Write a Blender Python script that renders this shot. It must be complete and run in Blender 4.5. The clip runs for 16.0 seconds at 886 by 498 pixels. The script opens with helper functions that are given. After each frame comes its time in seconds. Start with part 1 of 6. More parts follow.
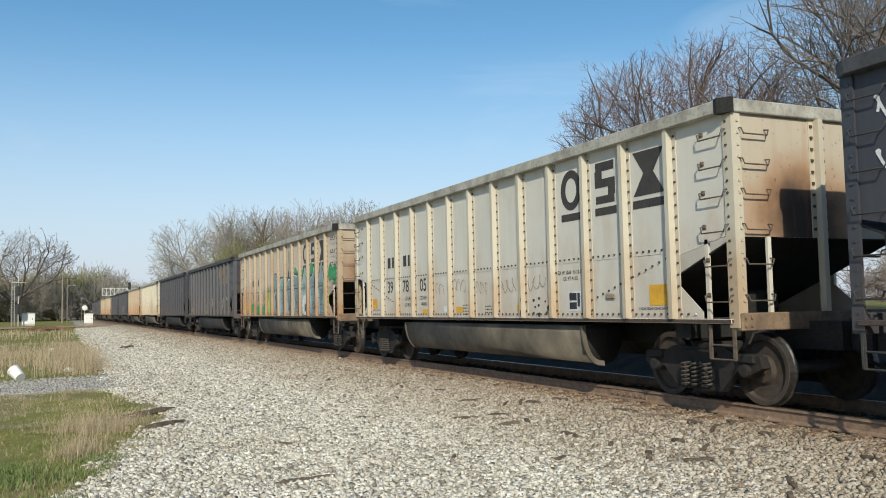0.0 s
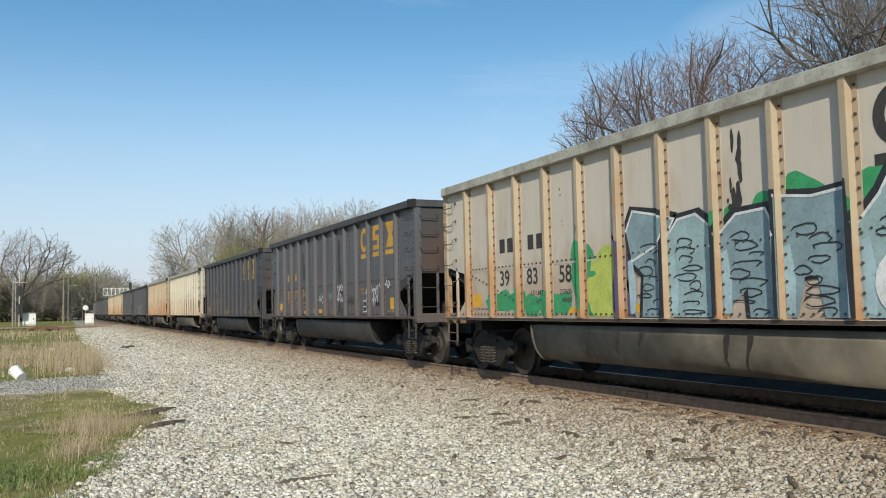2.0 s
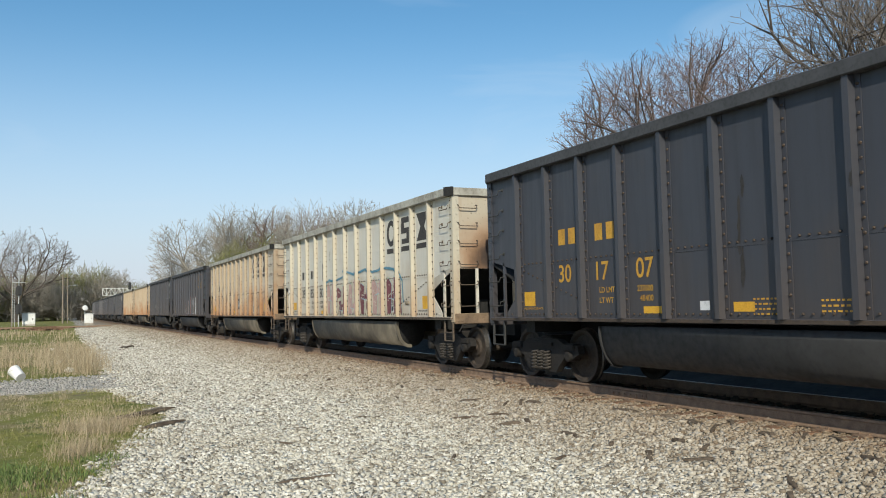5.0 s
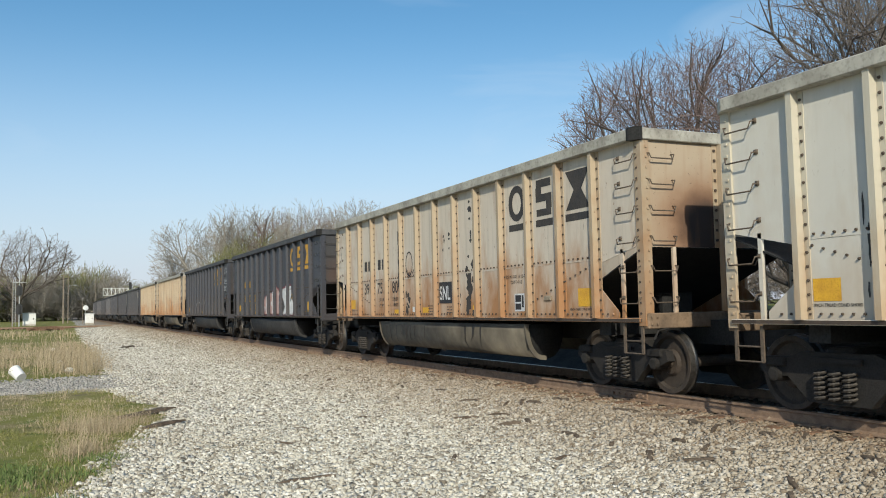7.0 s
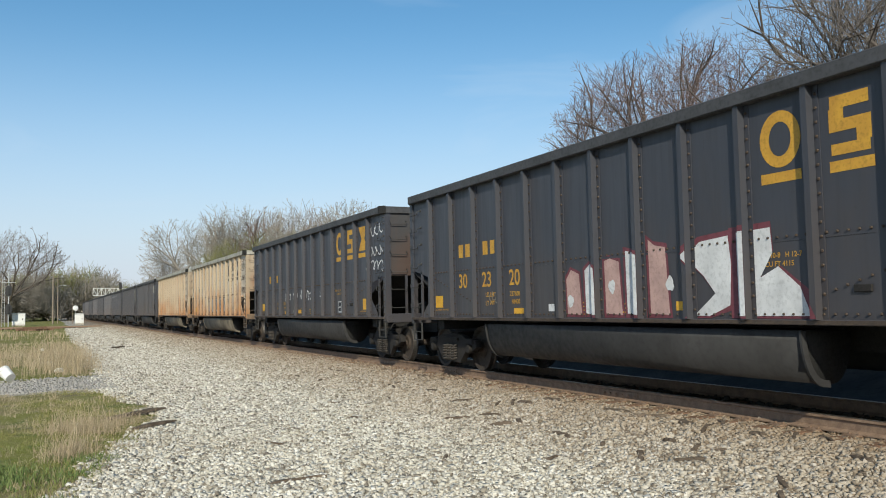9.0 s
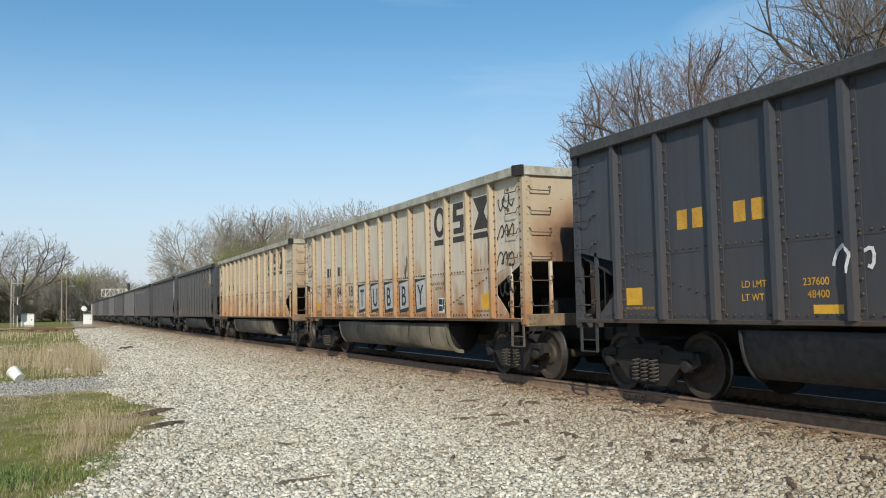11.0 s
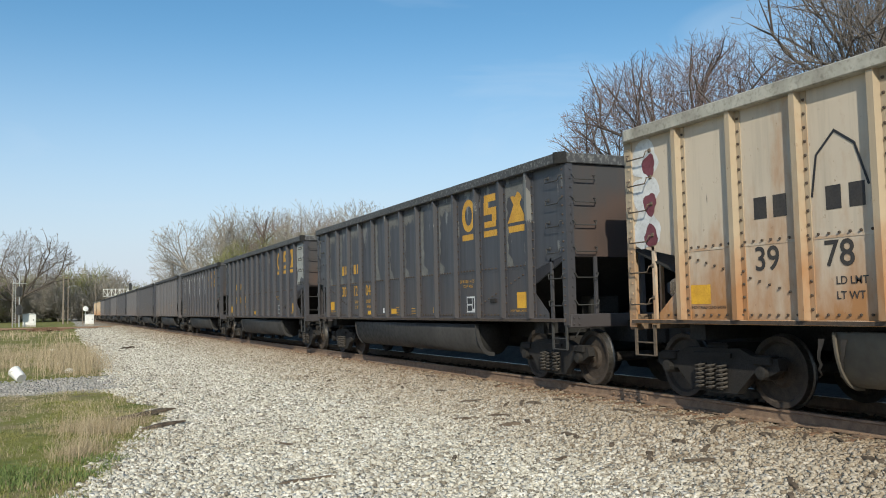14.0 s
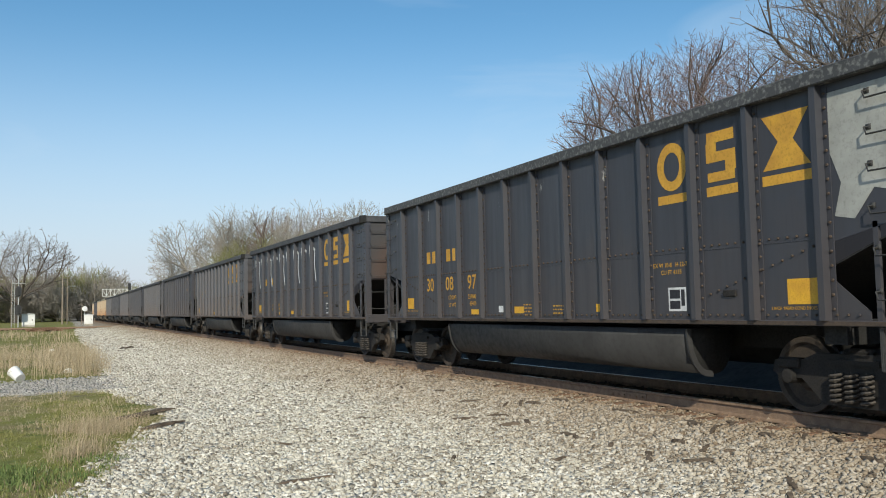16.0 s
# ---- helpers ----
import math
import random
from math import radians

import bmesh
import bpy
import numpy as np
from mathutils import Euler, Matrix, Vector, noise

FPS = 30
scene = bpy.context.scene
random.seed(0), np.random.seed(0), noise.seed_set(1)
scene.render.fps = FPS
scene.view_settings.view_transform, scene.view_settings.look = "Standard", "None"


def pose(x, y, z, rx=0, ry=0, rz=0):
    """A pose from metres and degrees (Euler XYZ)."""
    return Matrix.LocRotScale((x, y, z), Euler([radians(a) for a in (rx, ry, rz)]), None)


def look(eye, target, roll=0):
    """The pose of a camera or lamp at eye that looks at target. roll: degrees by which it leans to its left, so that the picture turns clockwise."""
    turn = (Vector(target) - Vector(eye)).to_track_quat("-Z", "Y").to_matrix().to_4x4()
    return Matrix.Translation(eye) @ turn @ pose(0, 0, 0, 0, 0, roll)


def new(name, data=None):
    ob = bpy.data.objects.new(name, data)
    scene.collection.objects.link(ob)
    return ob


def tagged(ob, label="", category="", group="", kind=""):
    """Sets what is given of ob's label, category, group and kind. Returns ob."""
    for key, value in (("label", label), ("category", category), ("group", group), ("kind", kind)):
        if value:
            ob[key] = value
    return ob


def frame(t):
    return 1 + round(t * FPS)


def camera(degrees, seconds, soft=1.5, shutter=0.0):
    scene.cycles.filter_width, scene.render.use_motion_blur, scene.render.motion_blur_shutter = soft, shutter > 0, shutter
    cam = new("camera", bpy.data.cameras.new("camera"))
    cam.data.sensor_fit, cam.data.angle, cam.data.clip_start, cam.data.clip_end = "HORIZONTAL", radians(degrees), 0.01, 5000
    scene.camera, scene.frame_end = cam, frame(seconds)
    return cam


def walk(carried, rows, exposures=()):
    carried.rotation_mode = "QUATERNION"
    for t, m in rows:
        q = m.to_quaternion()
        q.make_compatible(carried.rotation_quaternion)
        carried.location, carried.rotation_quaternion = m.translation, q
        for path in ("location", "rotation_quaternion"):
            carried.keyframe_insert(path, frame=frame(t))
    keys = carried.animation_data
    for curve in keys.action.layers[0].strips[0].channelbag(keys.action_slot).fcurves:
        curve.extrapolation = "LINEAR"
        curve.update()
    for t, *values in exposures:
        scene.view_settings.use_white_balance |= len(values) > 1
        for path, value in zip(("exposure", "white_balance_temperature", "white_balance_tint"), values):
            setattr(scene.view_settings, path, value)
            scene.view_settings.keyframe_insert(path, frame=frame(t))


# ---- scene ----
# Camera: hand-held beside the track, almost still, with one slight swing near 9 s
cam = camera(55.1, 16.0, soft=1.0)
EYE = (0.0, 0.0, 1.363)


def aim(right=0.0, up=0.0):
    """Camera pose; right and up are small turns in degrees."""
    return (Matrix.Translation(EYE) @ Euler((0, 0, radians(-24.517 - right))).to_matrix().to_4x4()
            @ Euler((radians(93.842 + up), 0, 0)).to_matrix().to_4x4()
            @ Euler((0, 0, radians(-1.186))).to_matrix().to_4x4())


walk(cam, [(0.0, aim(0.05)), (0.5, aim(0.05)), (1.0, aim()), (2.5, aim()), (3.0, aim(0.05)), (3.5, aim()),
           (4.0, aim(0.05)), (6.5, aim()), (8.5, aim()), (8.7, aim(0.1)), (9.0, aim(0.58)), (9.3, aim(0.6)), (10.2, aim(0.3, 0.03)),
           (11.3, aim(0.05, 0.057)), (12.0, aim(0, 0.057)), (15.0, aim(0, 0.057)), (15.5, aim(-0.05, 0.057)),
           (16.0, aim(0.05, 0.057))],
     exposures=[(0.0, 0.17, 6350, 5), (16.0, 0.17, 6350, 5)])

# Train plan: first car's leading corner along the track, second by second
PITCH, XC, RIM = 16.18, 9.08, 3.87
RUN = [(0.0, -8.29), (0.5, -12.95), (1.0, -19.47), (1.5, -25.1), (2.0, -30.39), (2.5, -36.21), (3.0, -42.25),
       (3.5, -48.27), (4.0, -53.93), (4.2, -56.15), (5.25, -67.75), (6.3, -79.35), (6.5, -81.58), (7.0, -87.37),
       (7.5, -93.2), (8.0, -98.76), (8.5, -104.26), (9.0, -109.9), (9.2, -112.15), (10.25, -124.0), (11.3, -136.0),
       (11.5, -138.24), (12.0, -143.81), (12.5, -149.19), (13.0, -155.09), (13.5, -160.67), (14.0, -166.28),
       (14.5, -171.8), (15.0, -177.47), (15.5, -183.18), (16.0, -188.76)]
CURVE_Y, CURVE_R = 190.0, 1000.0


def on_track(s):
    """Place and heading of the track's centre s metres along it: straight, then a curve to the right."""
    if s < CURVE_Y:
        return XC, s, 0.0
    a = (s - CURVE_Y) / CURVE_R
    return XC + CURVE_R * (1 - math.cos(a)), CURVE_Y + CURVE_R * math.sin(a), a


# Daylight: low spring sun behind the camera, from the side of the track
SUN_EL, SUN_AZ = radians(31), math.atan2(-0.45, -0.893)
world = bpy.data.worlds.new("sky")
scene.world = world
world.use_nodes = True
wn, wl = world.node_tree.nodes, world.node_tree.links
bg = wn["Background"]
sky = wn.new("ShaderNodeTexSky")
sky.sky_type, sky.sun_disc = "NISHITA", False
sky.sun_elevation, sky.sun_rotation = SUN_EL, SUN_AZ
sky.air_density, sky.dust_density, sky.ozone_density = 1.0, 0.5, 1.1
bg.inputs["Strength"].default_value = 0.115
# thin cirrus in the sky
tc = wn.new("ShaderNodeTexCoord")
mp = wn.new("ShaderNodeMapping")
mp.inputs["Scale"].default_value = (1.2, 1.2, 6.0)
mp.inputs["Rotation"].default_value = (0.0, 0.12, 0.3)
wl.new(tc.outputs["Generated"], mp.inputs["Vector"])
cl = wn.new("ShaderNodeTexNoise")
cl.inputs["Scale"].default_value, cl.inputs["Detail"].default_value, cl.inputs["Distortion"].default_value = 2.2, 7.0, 0.6
wl.new(mp.outputs["Vector"], cl.inputs["Vector"])
cr = wn.new("ShaderNodeMapRange")
cr.inputs["From Min"].default_value, cr.inputs["From Max"].default_value, cr.inputs["To Max"].default_value = 0.54, 0.85, 0.3
wl.new(cl.outputs["Fac"], cr.inputs["Value"])
cm = wn.new("ShaderNodeMixRGB")
cm.inputs[2].default_value = (6.5, 7.0, 7.6, 1)
wl.new(cr.outputs["Result"], cm.inputs[0])
hs = wn.new("ShaderNodeHueSaturation")
hs.inputs["Saturation"].default_value, hs.inputs["Hue"].default_value = 1.27, 0.495
wl.new(sky.outputs["Color"], hs.inputs["Color"])
wl.new(hs.outputs["Color"], cm.inputs[1])
# pale haze towards the horizon
sz = wn.new("ShaderNodeSeparateXYZ")
wl.new(tc.outputs["Generated"], sz.inputs[0])
hz = wn.new("ShaderNodeMapRange")
hz.interpolation_type = "SMOOTHSTEP"
for key, val in (("From Min", -0.02), ("From Max", 0.34), ("To Min", 0.88), ("To Max", 0.0)):
    hz.inputs[key].default_value = val
wl.new(sz.outputs["Z"], hz.inputs["Value"])
hm = wn.new("ShaderNodeMixRGB")
hm.inputs[2].default_value = (4.6, 4.95, 6.15, 1)
wl.new(hz.outputs["Result"], hm.inputs[0])
wl.new(cm.outputs["Color"], hm.inputs[1])
wl.new(hm.outputs["Color"], bg.inputs["Color"])

sun = new("sun", bpy.data.lights.new("sun", "SUN"))
sun.data.energy, sun.data.angle, sun.data.color = 3.9, radians(0.53), (1.0, 0.91, 0.76)
sun_dir = Vector((math.sin(SUN_AZ) * math.cos(SUN_EL), math.cos(SUN_AZ) * math.cos(SUN_EL), math.sin(SUN_EL)))
sun.matrix_world = look(sun_dir * 50, (0, 0, 0))


# ---- materials ----
def material(name, color, rough=0.7, metal=0.0):
    m = bpy.data.materials.new(name)
    m.use_nodes = True
    b = m.node_tree.nodes["Principled BSDF"]
    b.inputs["Base Color"].default_value = (*color, 1)
    b.inputs["Roughness"].default_value = rough
    b.inputs["Metallic"].default_value = metal
    if rough >= 0.9:
        b.inputs["Specular IOR Level"].default_value = 0.1
    return m


class Graph:
    """Short hand for node graphs."""

    def __init__(self, m):
        self.n, self.l = m.node_tree.nodes, m.node_tree.links
        self.bsdf = self.n["Principled BSDF"]
        self.co = self.n.new("ShaderNodeTexCoord").outputs["Object"]
        self.raw = self.co

    def vary(self):
        """Shift the grain from object to object, so that repeats differ."""
        info = self.n.new("ShaderNodeObjectInfo")
        add = self.n.new("ShaderNodeVectorMath")
        mul = self.n.new("ShaderNodeMath")
        mul.operation = "MULTIPLY"
        mul.inputs[1].default_value = 40.0
        self.l.new(info.outputs["Random"], mul.inputs[0])
        self.l.new(self.raw, add.inputs[0])
        self.l.new(mul.outputs[0], add.inputs[1])
        self.co = add.outputs[0]

    def put(self, sock, v):
        if hasattr(v, "is_output"):
            self.l.new(v, sock)
        elif v is not None:
            sock.default_value = (*v, 1) if isinstance(v, tuple) and len(v) == 3 and sock.type == "RGBA" else v

    def noise(self, scale, detail=4.0, stretch=(1, 1, 1), rough=0.55, move=(0, 0, 0), distort=0.0):
        mp = self.n.new("ShaderNodeMapping")
        mp.inputs["Scale"].default_value = stretch
        mp.inputs["Location"].default_value = move
        self.l.new(self.co, mp.inputs["Vector"])
        t = self.n.new("ShaderNodeTexNoise")
        t.inputs["Scale"].default_value, t.inputs["Detail"].default_value = scale, detail
        t.inputs["Roughness"].default_value, t.inputs["Distortion"].default_value = rough, distort
        self.l.new(mp.outputs["Vector"], t.inputs["Vector"])
        return t.outputs["Fac"]

    def cells(self, scale, stretch=(1, 1, 1), feature="F1", out="Distance", move=(0, 0, 0)):
        mp = self.n.new("ShaderNodeMapping")
        mp.inputs["Scale"].default_value = stretch
        mp.inputs["Location"].default_value = move
        self.l.new(self.co, mp.inputs["Vector"])
        t = self.n.new("ShaderNodeTexVoronoi")
        t.feature = feature
        t.inputs["Scale"].default_value = scale
        self.l.new(mp.outputs["Vector"], t.inputs["Vector"])
        return t.outputs[out]

    def range(self, v, a, b, c=0.0, d=1.0, smooth=False):
        r = self.n.new("ShaderNodeMapRange")
        r.interpolation_type = "SMOOTHSTEP" if smooth else "LINEAR"
        for key, val in (("Value", v), ("From Min", a), ("From Max", b), ("To Min", c), ("To Max", d)):
            self.put(r.inputs[key], val)
        return r.outputs["Result"]

    def math(self, op, a, b=None):
        m = self.n.new("ShaderNodeMath")
        m.operation = op
        self.put(m.inputs[0], a)
        if b is not None:
            self.put(m.inputs[1], b)
        return m.outputs[0]

    def mix(self, fac, a, b, mode="MIX"):
        m = self.n.new("ShaderNodeMixRGB")
        m.blend_type = mode
        self.put(m.inputs[0], fac)
        self.put(m.inputs[1], a)
        self.put(m.inputs[2], b)
        return m.outputs[0]

    def axis(self, which):
        s = self.n.new("ShaderNodeSeparateXYZ")
        self.l.new(self.raw, s.inputs[0])
        return s.outputs[which]

    def bump(self, height, strength=0.3, distance=0.02):
        b = self.n.new("ShaderNodeBump")
        b.inputs["Strength"].default_value, b.inputs["Distance"].default_value = strength, distance
        self.l.new(height, b.inputs["Height"])
        self.l.new(b.outputs["Normal"], self.bsdf.inputs["Normal"])

    def color(self, c):
        self.put(self.bsdf.inputs["Base Color"], c)

    def rough(self, v):
        self.put(self.bsdf.inputs["Roughness"], v)


def car_paint(name, base, rust, rusty=0.5, grime=0.5, seed=0.0, peel=None, primer=(0.42, 0.42, 0.4), gloss=0.0):
    """Weathered car paint: faded patches, streaks running down, rust from the seams; peel: share of flaked paint."""
    m = material(name, base)
    g = Graph(m)
    g.vary()
    big = g.noise(0.5, 5, move=(seed, seed, 0))
    col = g.mix(g.range(big, 0.35, 0.7, 0.0, 0.35), base, tuple(c * 0.72 for c in base))
    streak = g.noise(2.2, 6, (1, 3.2, 0.22), 0.65, (seed, 3 + seed, 1))
    col = g.mix(g.range(streak, 0.5, 0.78, 0, 0.6 * grime), col, tuple(c * 0.35 + 0.01 for c in base))
    low = g.range(g.axis("Z"), 1.0, 2.6, 1.0, 0.0)
    edge = g.noise(1.4, 7, (1, 1.5, 0.6), 0.6, (seed, 9 + seed, 4))
    rmask = g.range(g.math("ADD", g.math("MULTIPLY", low, 0.36), edge), 0.54, 0.85, 0, rusty)
    col = g.mix(rmask, col, rust)
    spots = g.noise(14, 5, (1, 1, 0.6), 0.6, (seed, 2, 7))
    col = g.mix(g.range(spots, 0.66, 0.74, 0, 0.7 * rusty), col, tuple(c * 0.5 for c in rust))
    soot = g.noise(3.1, 6, (1, 2.4, 0.3), 0.6, (seed + 5, 1, 2))
    col = g.mix(g.range(soot, 0.72 - 0.08 * grime, 0.76 - 0.08 * grime, 0, min(0.85, 1.2 * grime)), col, (0.03, 0.028, 0.027))
    if peel:
        flake = g.noise(1.7, 6, (1, 1.9, 0.5), 0.62, (seed + 2, 5, 3))
        high = g.range(g.axis("Z"), 1.6, 3.4, -0.08, 0.06)
        col = g.mix(g.range(g.math("ADD", flake, high), peel, peel + 0.012), col, primer)
    g.color(col)
    g.rough(g.range(streak, 0.3, 0.8, 0.5 - gloss, 0.8 - gloss))
    g.bump(g.noise(1.1, 3, (1, 1, 1), 0.5, (seed, 0, 0)), 0.25, 0.03)
    return m


GREY = car_paint("paint_light_grey", (0.63, 0.60, 0.53), (0.38, 0.23, 0.105), 0.35, 0.15, 1.3)
BEIGE = car_paint("paint_beige", (0.57, 0.505, 0.425), (0.33, 0.175, 0.085), 0.5, 0.25, 4.1)
CREAM = car_paint("paint_cream", (0.61, 0.535, 0.44), (0.37, 0.185, 0.08), 1.0, 0.62, 7.7)
TAN = car_paint("paint_rusty_tan", (0.59, 0.50, 0.395), (0.39, 0.19, 0.075), 1.0, 0.55, 2.9)
BLACK = car_paint("paint_black", (0.050, 0.052, 0.064), (0.07, 0.056, 0.05), 0.5, 0.4, 3.3, gloss=0.14)
CHAR = car_paint("paint_faded_black", (0.095, 0.095, 0.106), (0.11, 0.08, 0.064), 0.5, 0.6, 5.9, gloss=0.12)
FLAKED = car_paint("paint_flaked_black", (0.052, 0.053, 0.062), (0.08, 0.06, 0.05), 0.4, 0.3, 8.8, 0.66, (0.17, 0.168, 0.16), 0.14)
PATCHED = car_paint("paint_patched_black", (0.047, 0.048, 0.058), (0.08, 0.06, 0.05), 0.3, 0.3, 6.1, 0.72, (0.24, 0.24, 0.235), 0.14)
# posts rust sooner than the sheets
POST_GREY = car_paint("post_pale", (0.53, 0.485, 0.39), (0.36, 0.20, 0.08), 0.55, 0.25, 1.9)
POST_BEIGE = car_paint("post_yellowed", (0.42, 0.335, 0.235), (0.33, 0.165, 0.07), 0.95, 0.35, 2.2)


def burnt_shaded_end(name, base, rust, black):
    """End sheet: paint scorched brown round a middle blackened for the next car's shade."""
    m = material(name, base)
    g = Graph(m)
    g.vary()
    wob = g.noise(1.6, 5)
    dx = g.math("MULTIPLY", g.math("ADD", g.axis("X"), 0.3), 0.7)
    dz = g.math("MULTIPLY", g.math("SUBTRACT", g.axis("Z"), 2.4), 0.85)
    d = g.math("SQRT", g.math("ADD", g.math("MULTIPLY", dx, dx), g.math("MULTIPLY", dz, dz)))
    d = g.math("ADD", d, g.math("MULTIPLY", g.math("SUBTRACT", wob, 0.5), 0.5))
    col = g.mix(g.range(d, 0.95, 0.35, 0, 0.85, True), base, rust)
    # black core deepens the shadow that the car ahead casts here
    col = g.mix(g.range(d, 0.62, 0.2, 0, 0.95, True), col, black)
    col = g.mix(g.range(g.noise(2.5, 6, (2.5, 1, 0.3)), 0.5, 0.75, 0, 0.35), col, rust)
    col = g.mix(g.range(g.noise(16, 4), 0.64, 0.72, 0, 0.5), col, black)
    g.color(col)
    g.rough(0.75)
    return m


END_GREY = burnt_shaded_end("end_pale", (0.46, 0.40, 0.31), (0.33, 0.17, 0.08), (0.035, 0.025, 0.022))
END_CREAM = burnt_shaded_end("end_cream", (0.42, 0.335, 0.24), (0.25, 0.12, 0.06), (0.03, 0.022, 0.02))
END_DARK = burnt_shaded_end("end_dark", (0.050, 0.048, 0.050), (0.085, 0.05, 0.037), (0.05, 0.035, 0.03))


def worn(name, base, dark, scale=6.0, rough=0.8, bump=0.3, metal=0.0, spots=None):
    m = material(name, base, rough, metal)
    g = Graph(m)
    a, b = g.noise(scale, 6), g.noise(scale * 7, 4, move=(3, 1, 2))
    col = g.mix(g.range(a, 0.35, 0.68), base, dark)
    col = g.mix(g.range(b, 0.5, 0.75, 0, 0.5), col, spots or tuple(c * 0.6 for c in dark))
    g.color(col)
    g.rough(g.range(b, 0.3, 0.7, rough - 0.12, min(1.0, rough + 0.1)))
    g.bump(b, bump, 0.01)
    return m


RIM_PALE = worn("rim_pale", (0.46, 0.44, 0.38), (0.25, 0.23, 0.19), 2.5, 0.7, 0.2, spots=(0.10, 0.09, 0.07))
RIM_DARK = worn("rim_dark", (0.065, 0.065, 0.07), (0.045, 0.045, 0.048), 2.5, 0.7, 0.2)
RIM_MOTTLED = worn("rim_mottled", (0.06, 0.06, 0.063), (0.045, 0.045, 0.047), 2.5, 0.7, 0.2, spots=(0.40, 0.41, 0.39))
# near-black: grime, with the deep shade under the cars put into the colour
UNDER = worn("underframe_grime_and_shade", (0.018, 0.017, 0.016), (0.010, 0.010, 0.010), 5, 0.85)
TUB_PALE = worn("tub_dusty_beige", (0.19, 0.165, 0.125), (0.06, 0.052, 0.042), 1.1, 0.75, 0.2, spots=(0.11, 0.09, 0.07))
TUB_DARK = worn("tub_dusty_black", (0.042, 0.041, 0.042), (0.022, 0.0215, 0.022), 1.4, 0.7, 0.2)
STEEL_RUST = worn("rail_rust", (0.27, 0.185, 0.125), (0.17, 0.11, 0.075), 9, 0.85)
RAIL_HEAD = worn("rail_head_polished", (0.42, 0.38, 0.34), (0.3, 0.25, 0.2), 20, 0.35, 0.1, 0.9)
WHEEL = worn("wheel_rust", (0.065, 0.048, 0.036), (0.032, 0.025, 0.02), 8, 0.8)
STUD = worn("rivet_rust", (0.085, 0.06, 0.042), (0.05, 0.037, 0.03), 15, 0.8)
SILL_RUST = worn("sill_rust", (0.24, 0.165, 0.105), (0.12, 0.085, 0.058), 3, 0.85)
IRON_RUST = worn("grab_iron_rust", (0.14, 0.105, 0.075), (0.08, 0.06, 0.045), 20, 0.75)
SPRING = worn("spring_dusty", (0.085, 0.072, 0.06), (0.035, 0.03, 0.026), 15, 0.8)
WHEEL_TREAD = worn("wheel_tread", (0.16, 0.15, 0.14), (0.1, 0.09, 0.08), 20, 0.5, 0.1, 0.9)
CASTING = worn("truck_casting", (0.022, 0.018, 0.016), (0.011, 0.010, 0.009), 7, 0.85)
IRON_PALE = worn("grab_iron_pale", (0.36, 0.31, 0.23), (0.2, 0.15, 0.1), 20, 0.7)
IRON_DARK = worn("grab_iron_dark", (0.05, 0.05, 0.05), (0.035, 0.033, 0.03), 20, 0.7)
YELLOW = worn("stencil_yellow", (0.72, 0.40, 0.03), (0.60, 0.31, 0.03), 7, 0.6, 0.1)
LOGO_DARK = worn("stencil_charcoal", (0.030, 0.028, 0.030), (0.055, 0.047, 0.04), 5, 0.7, 0.1)
LOGO_YELLOW = worn("stencil_gold", (0.62, 0.34, 0.04), (0.48, 0.25, 0.035), 4, 0.65, 0.1, spots=(0.2, 0.12, 0.03))


# ---- mesh tools ----
def box(bm, x0, x1, y0, y1, z0, z1, bevel=0.0):
    vs = [bm.verts.new((x, y, z)) for z in (z0, z1) for y in (y0, y1) for x in (x0, x1)]
    fs = [bm.faces.new([vs[i] for i in f]) for f in ((0, 2, 3, 1), (4, 5, 7, 6), (0, 1, 5, 4), (2, 6, 7, 3), (0, 4, 6, 2), (1, 3, 7, 5))]
    if bevel:
        es = list({e for f in fs for e in f.edges})
        bmesh.ops.bevel(bm, geom=es, offset=bevel, segments=1, affect="EDGES", clamp_overlap=True)


def prism(bm, outline, axis, a, b):
    """Extrude an outline (two coordinates in the plane across the axis) from a to b along x, y or z."""
    def at(p, q, w):
        return {"x": (w, p, q), "y": (p, w, q), "z": (p, q, w)}[axis]
    lo = [bm.verts.new(at(p, q, a)) for p, q in outline]
    hi = [bm.verts.new(at(p, q, b)) for p, q in outline]
    n = len(outline)
    fs = [bm.faces.new(lo[::-1]), bm.faces.new(hi)]
    for i in range(n):
        fs.append(bm.faces.new((lo[i], lo[(i + 1) % n], hi[(i + 1) % n], hi[i])))
    bmesh.ops.recalc_face_normals(bm, faces=fs)


def tube(bm, points, r, sides=6):
    """A round bar along points; r is one radius or one for each point."""
    rs = r if isinstance(r, (list, tuple)) else [r] * len(points)
    pts = [Vector(p) for p in points]
    rings = []
    for i, p in enumerate(pts):
        d = (pts[min(i + 1, len(pts) - 1)] - pts[max(i - 1, 0)]).normalized()
        up = Vector((0, 0, 1)) if abs(d.z) < 0.9 else Vector((1, 0, 0))
        u = d.cross(up).normalized()
        v = d.cross(u)
        rings.append([bm.verts.new(p + (u * math.cos(2 * math.pi * k / sides) + v * math.sin(2 * math.pi * k / sides)) * rs[i]) for k in range(sides)])
    for a, b in zip(rings, rings[1:]):
        for k in range(sides):
            bm.faces.new((a[k], a[(k + 1) % sides], b[(k + 1) % sides], b[k]))
    bm.faces.new(rings[0][::-1])
    bm.faces.new(rings[-1])


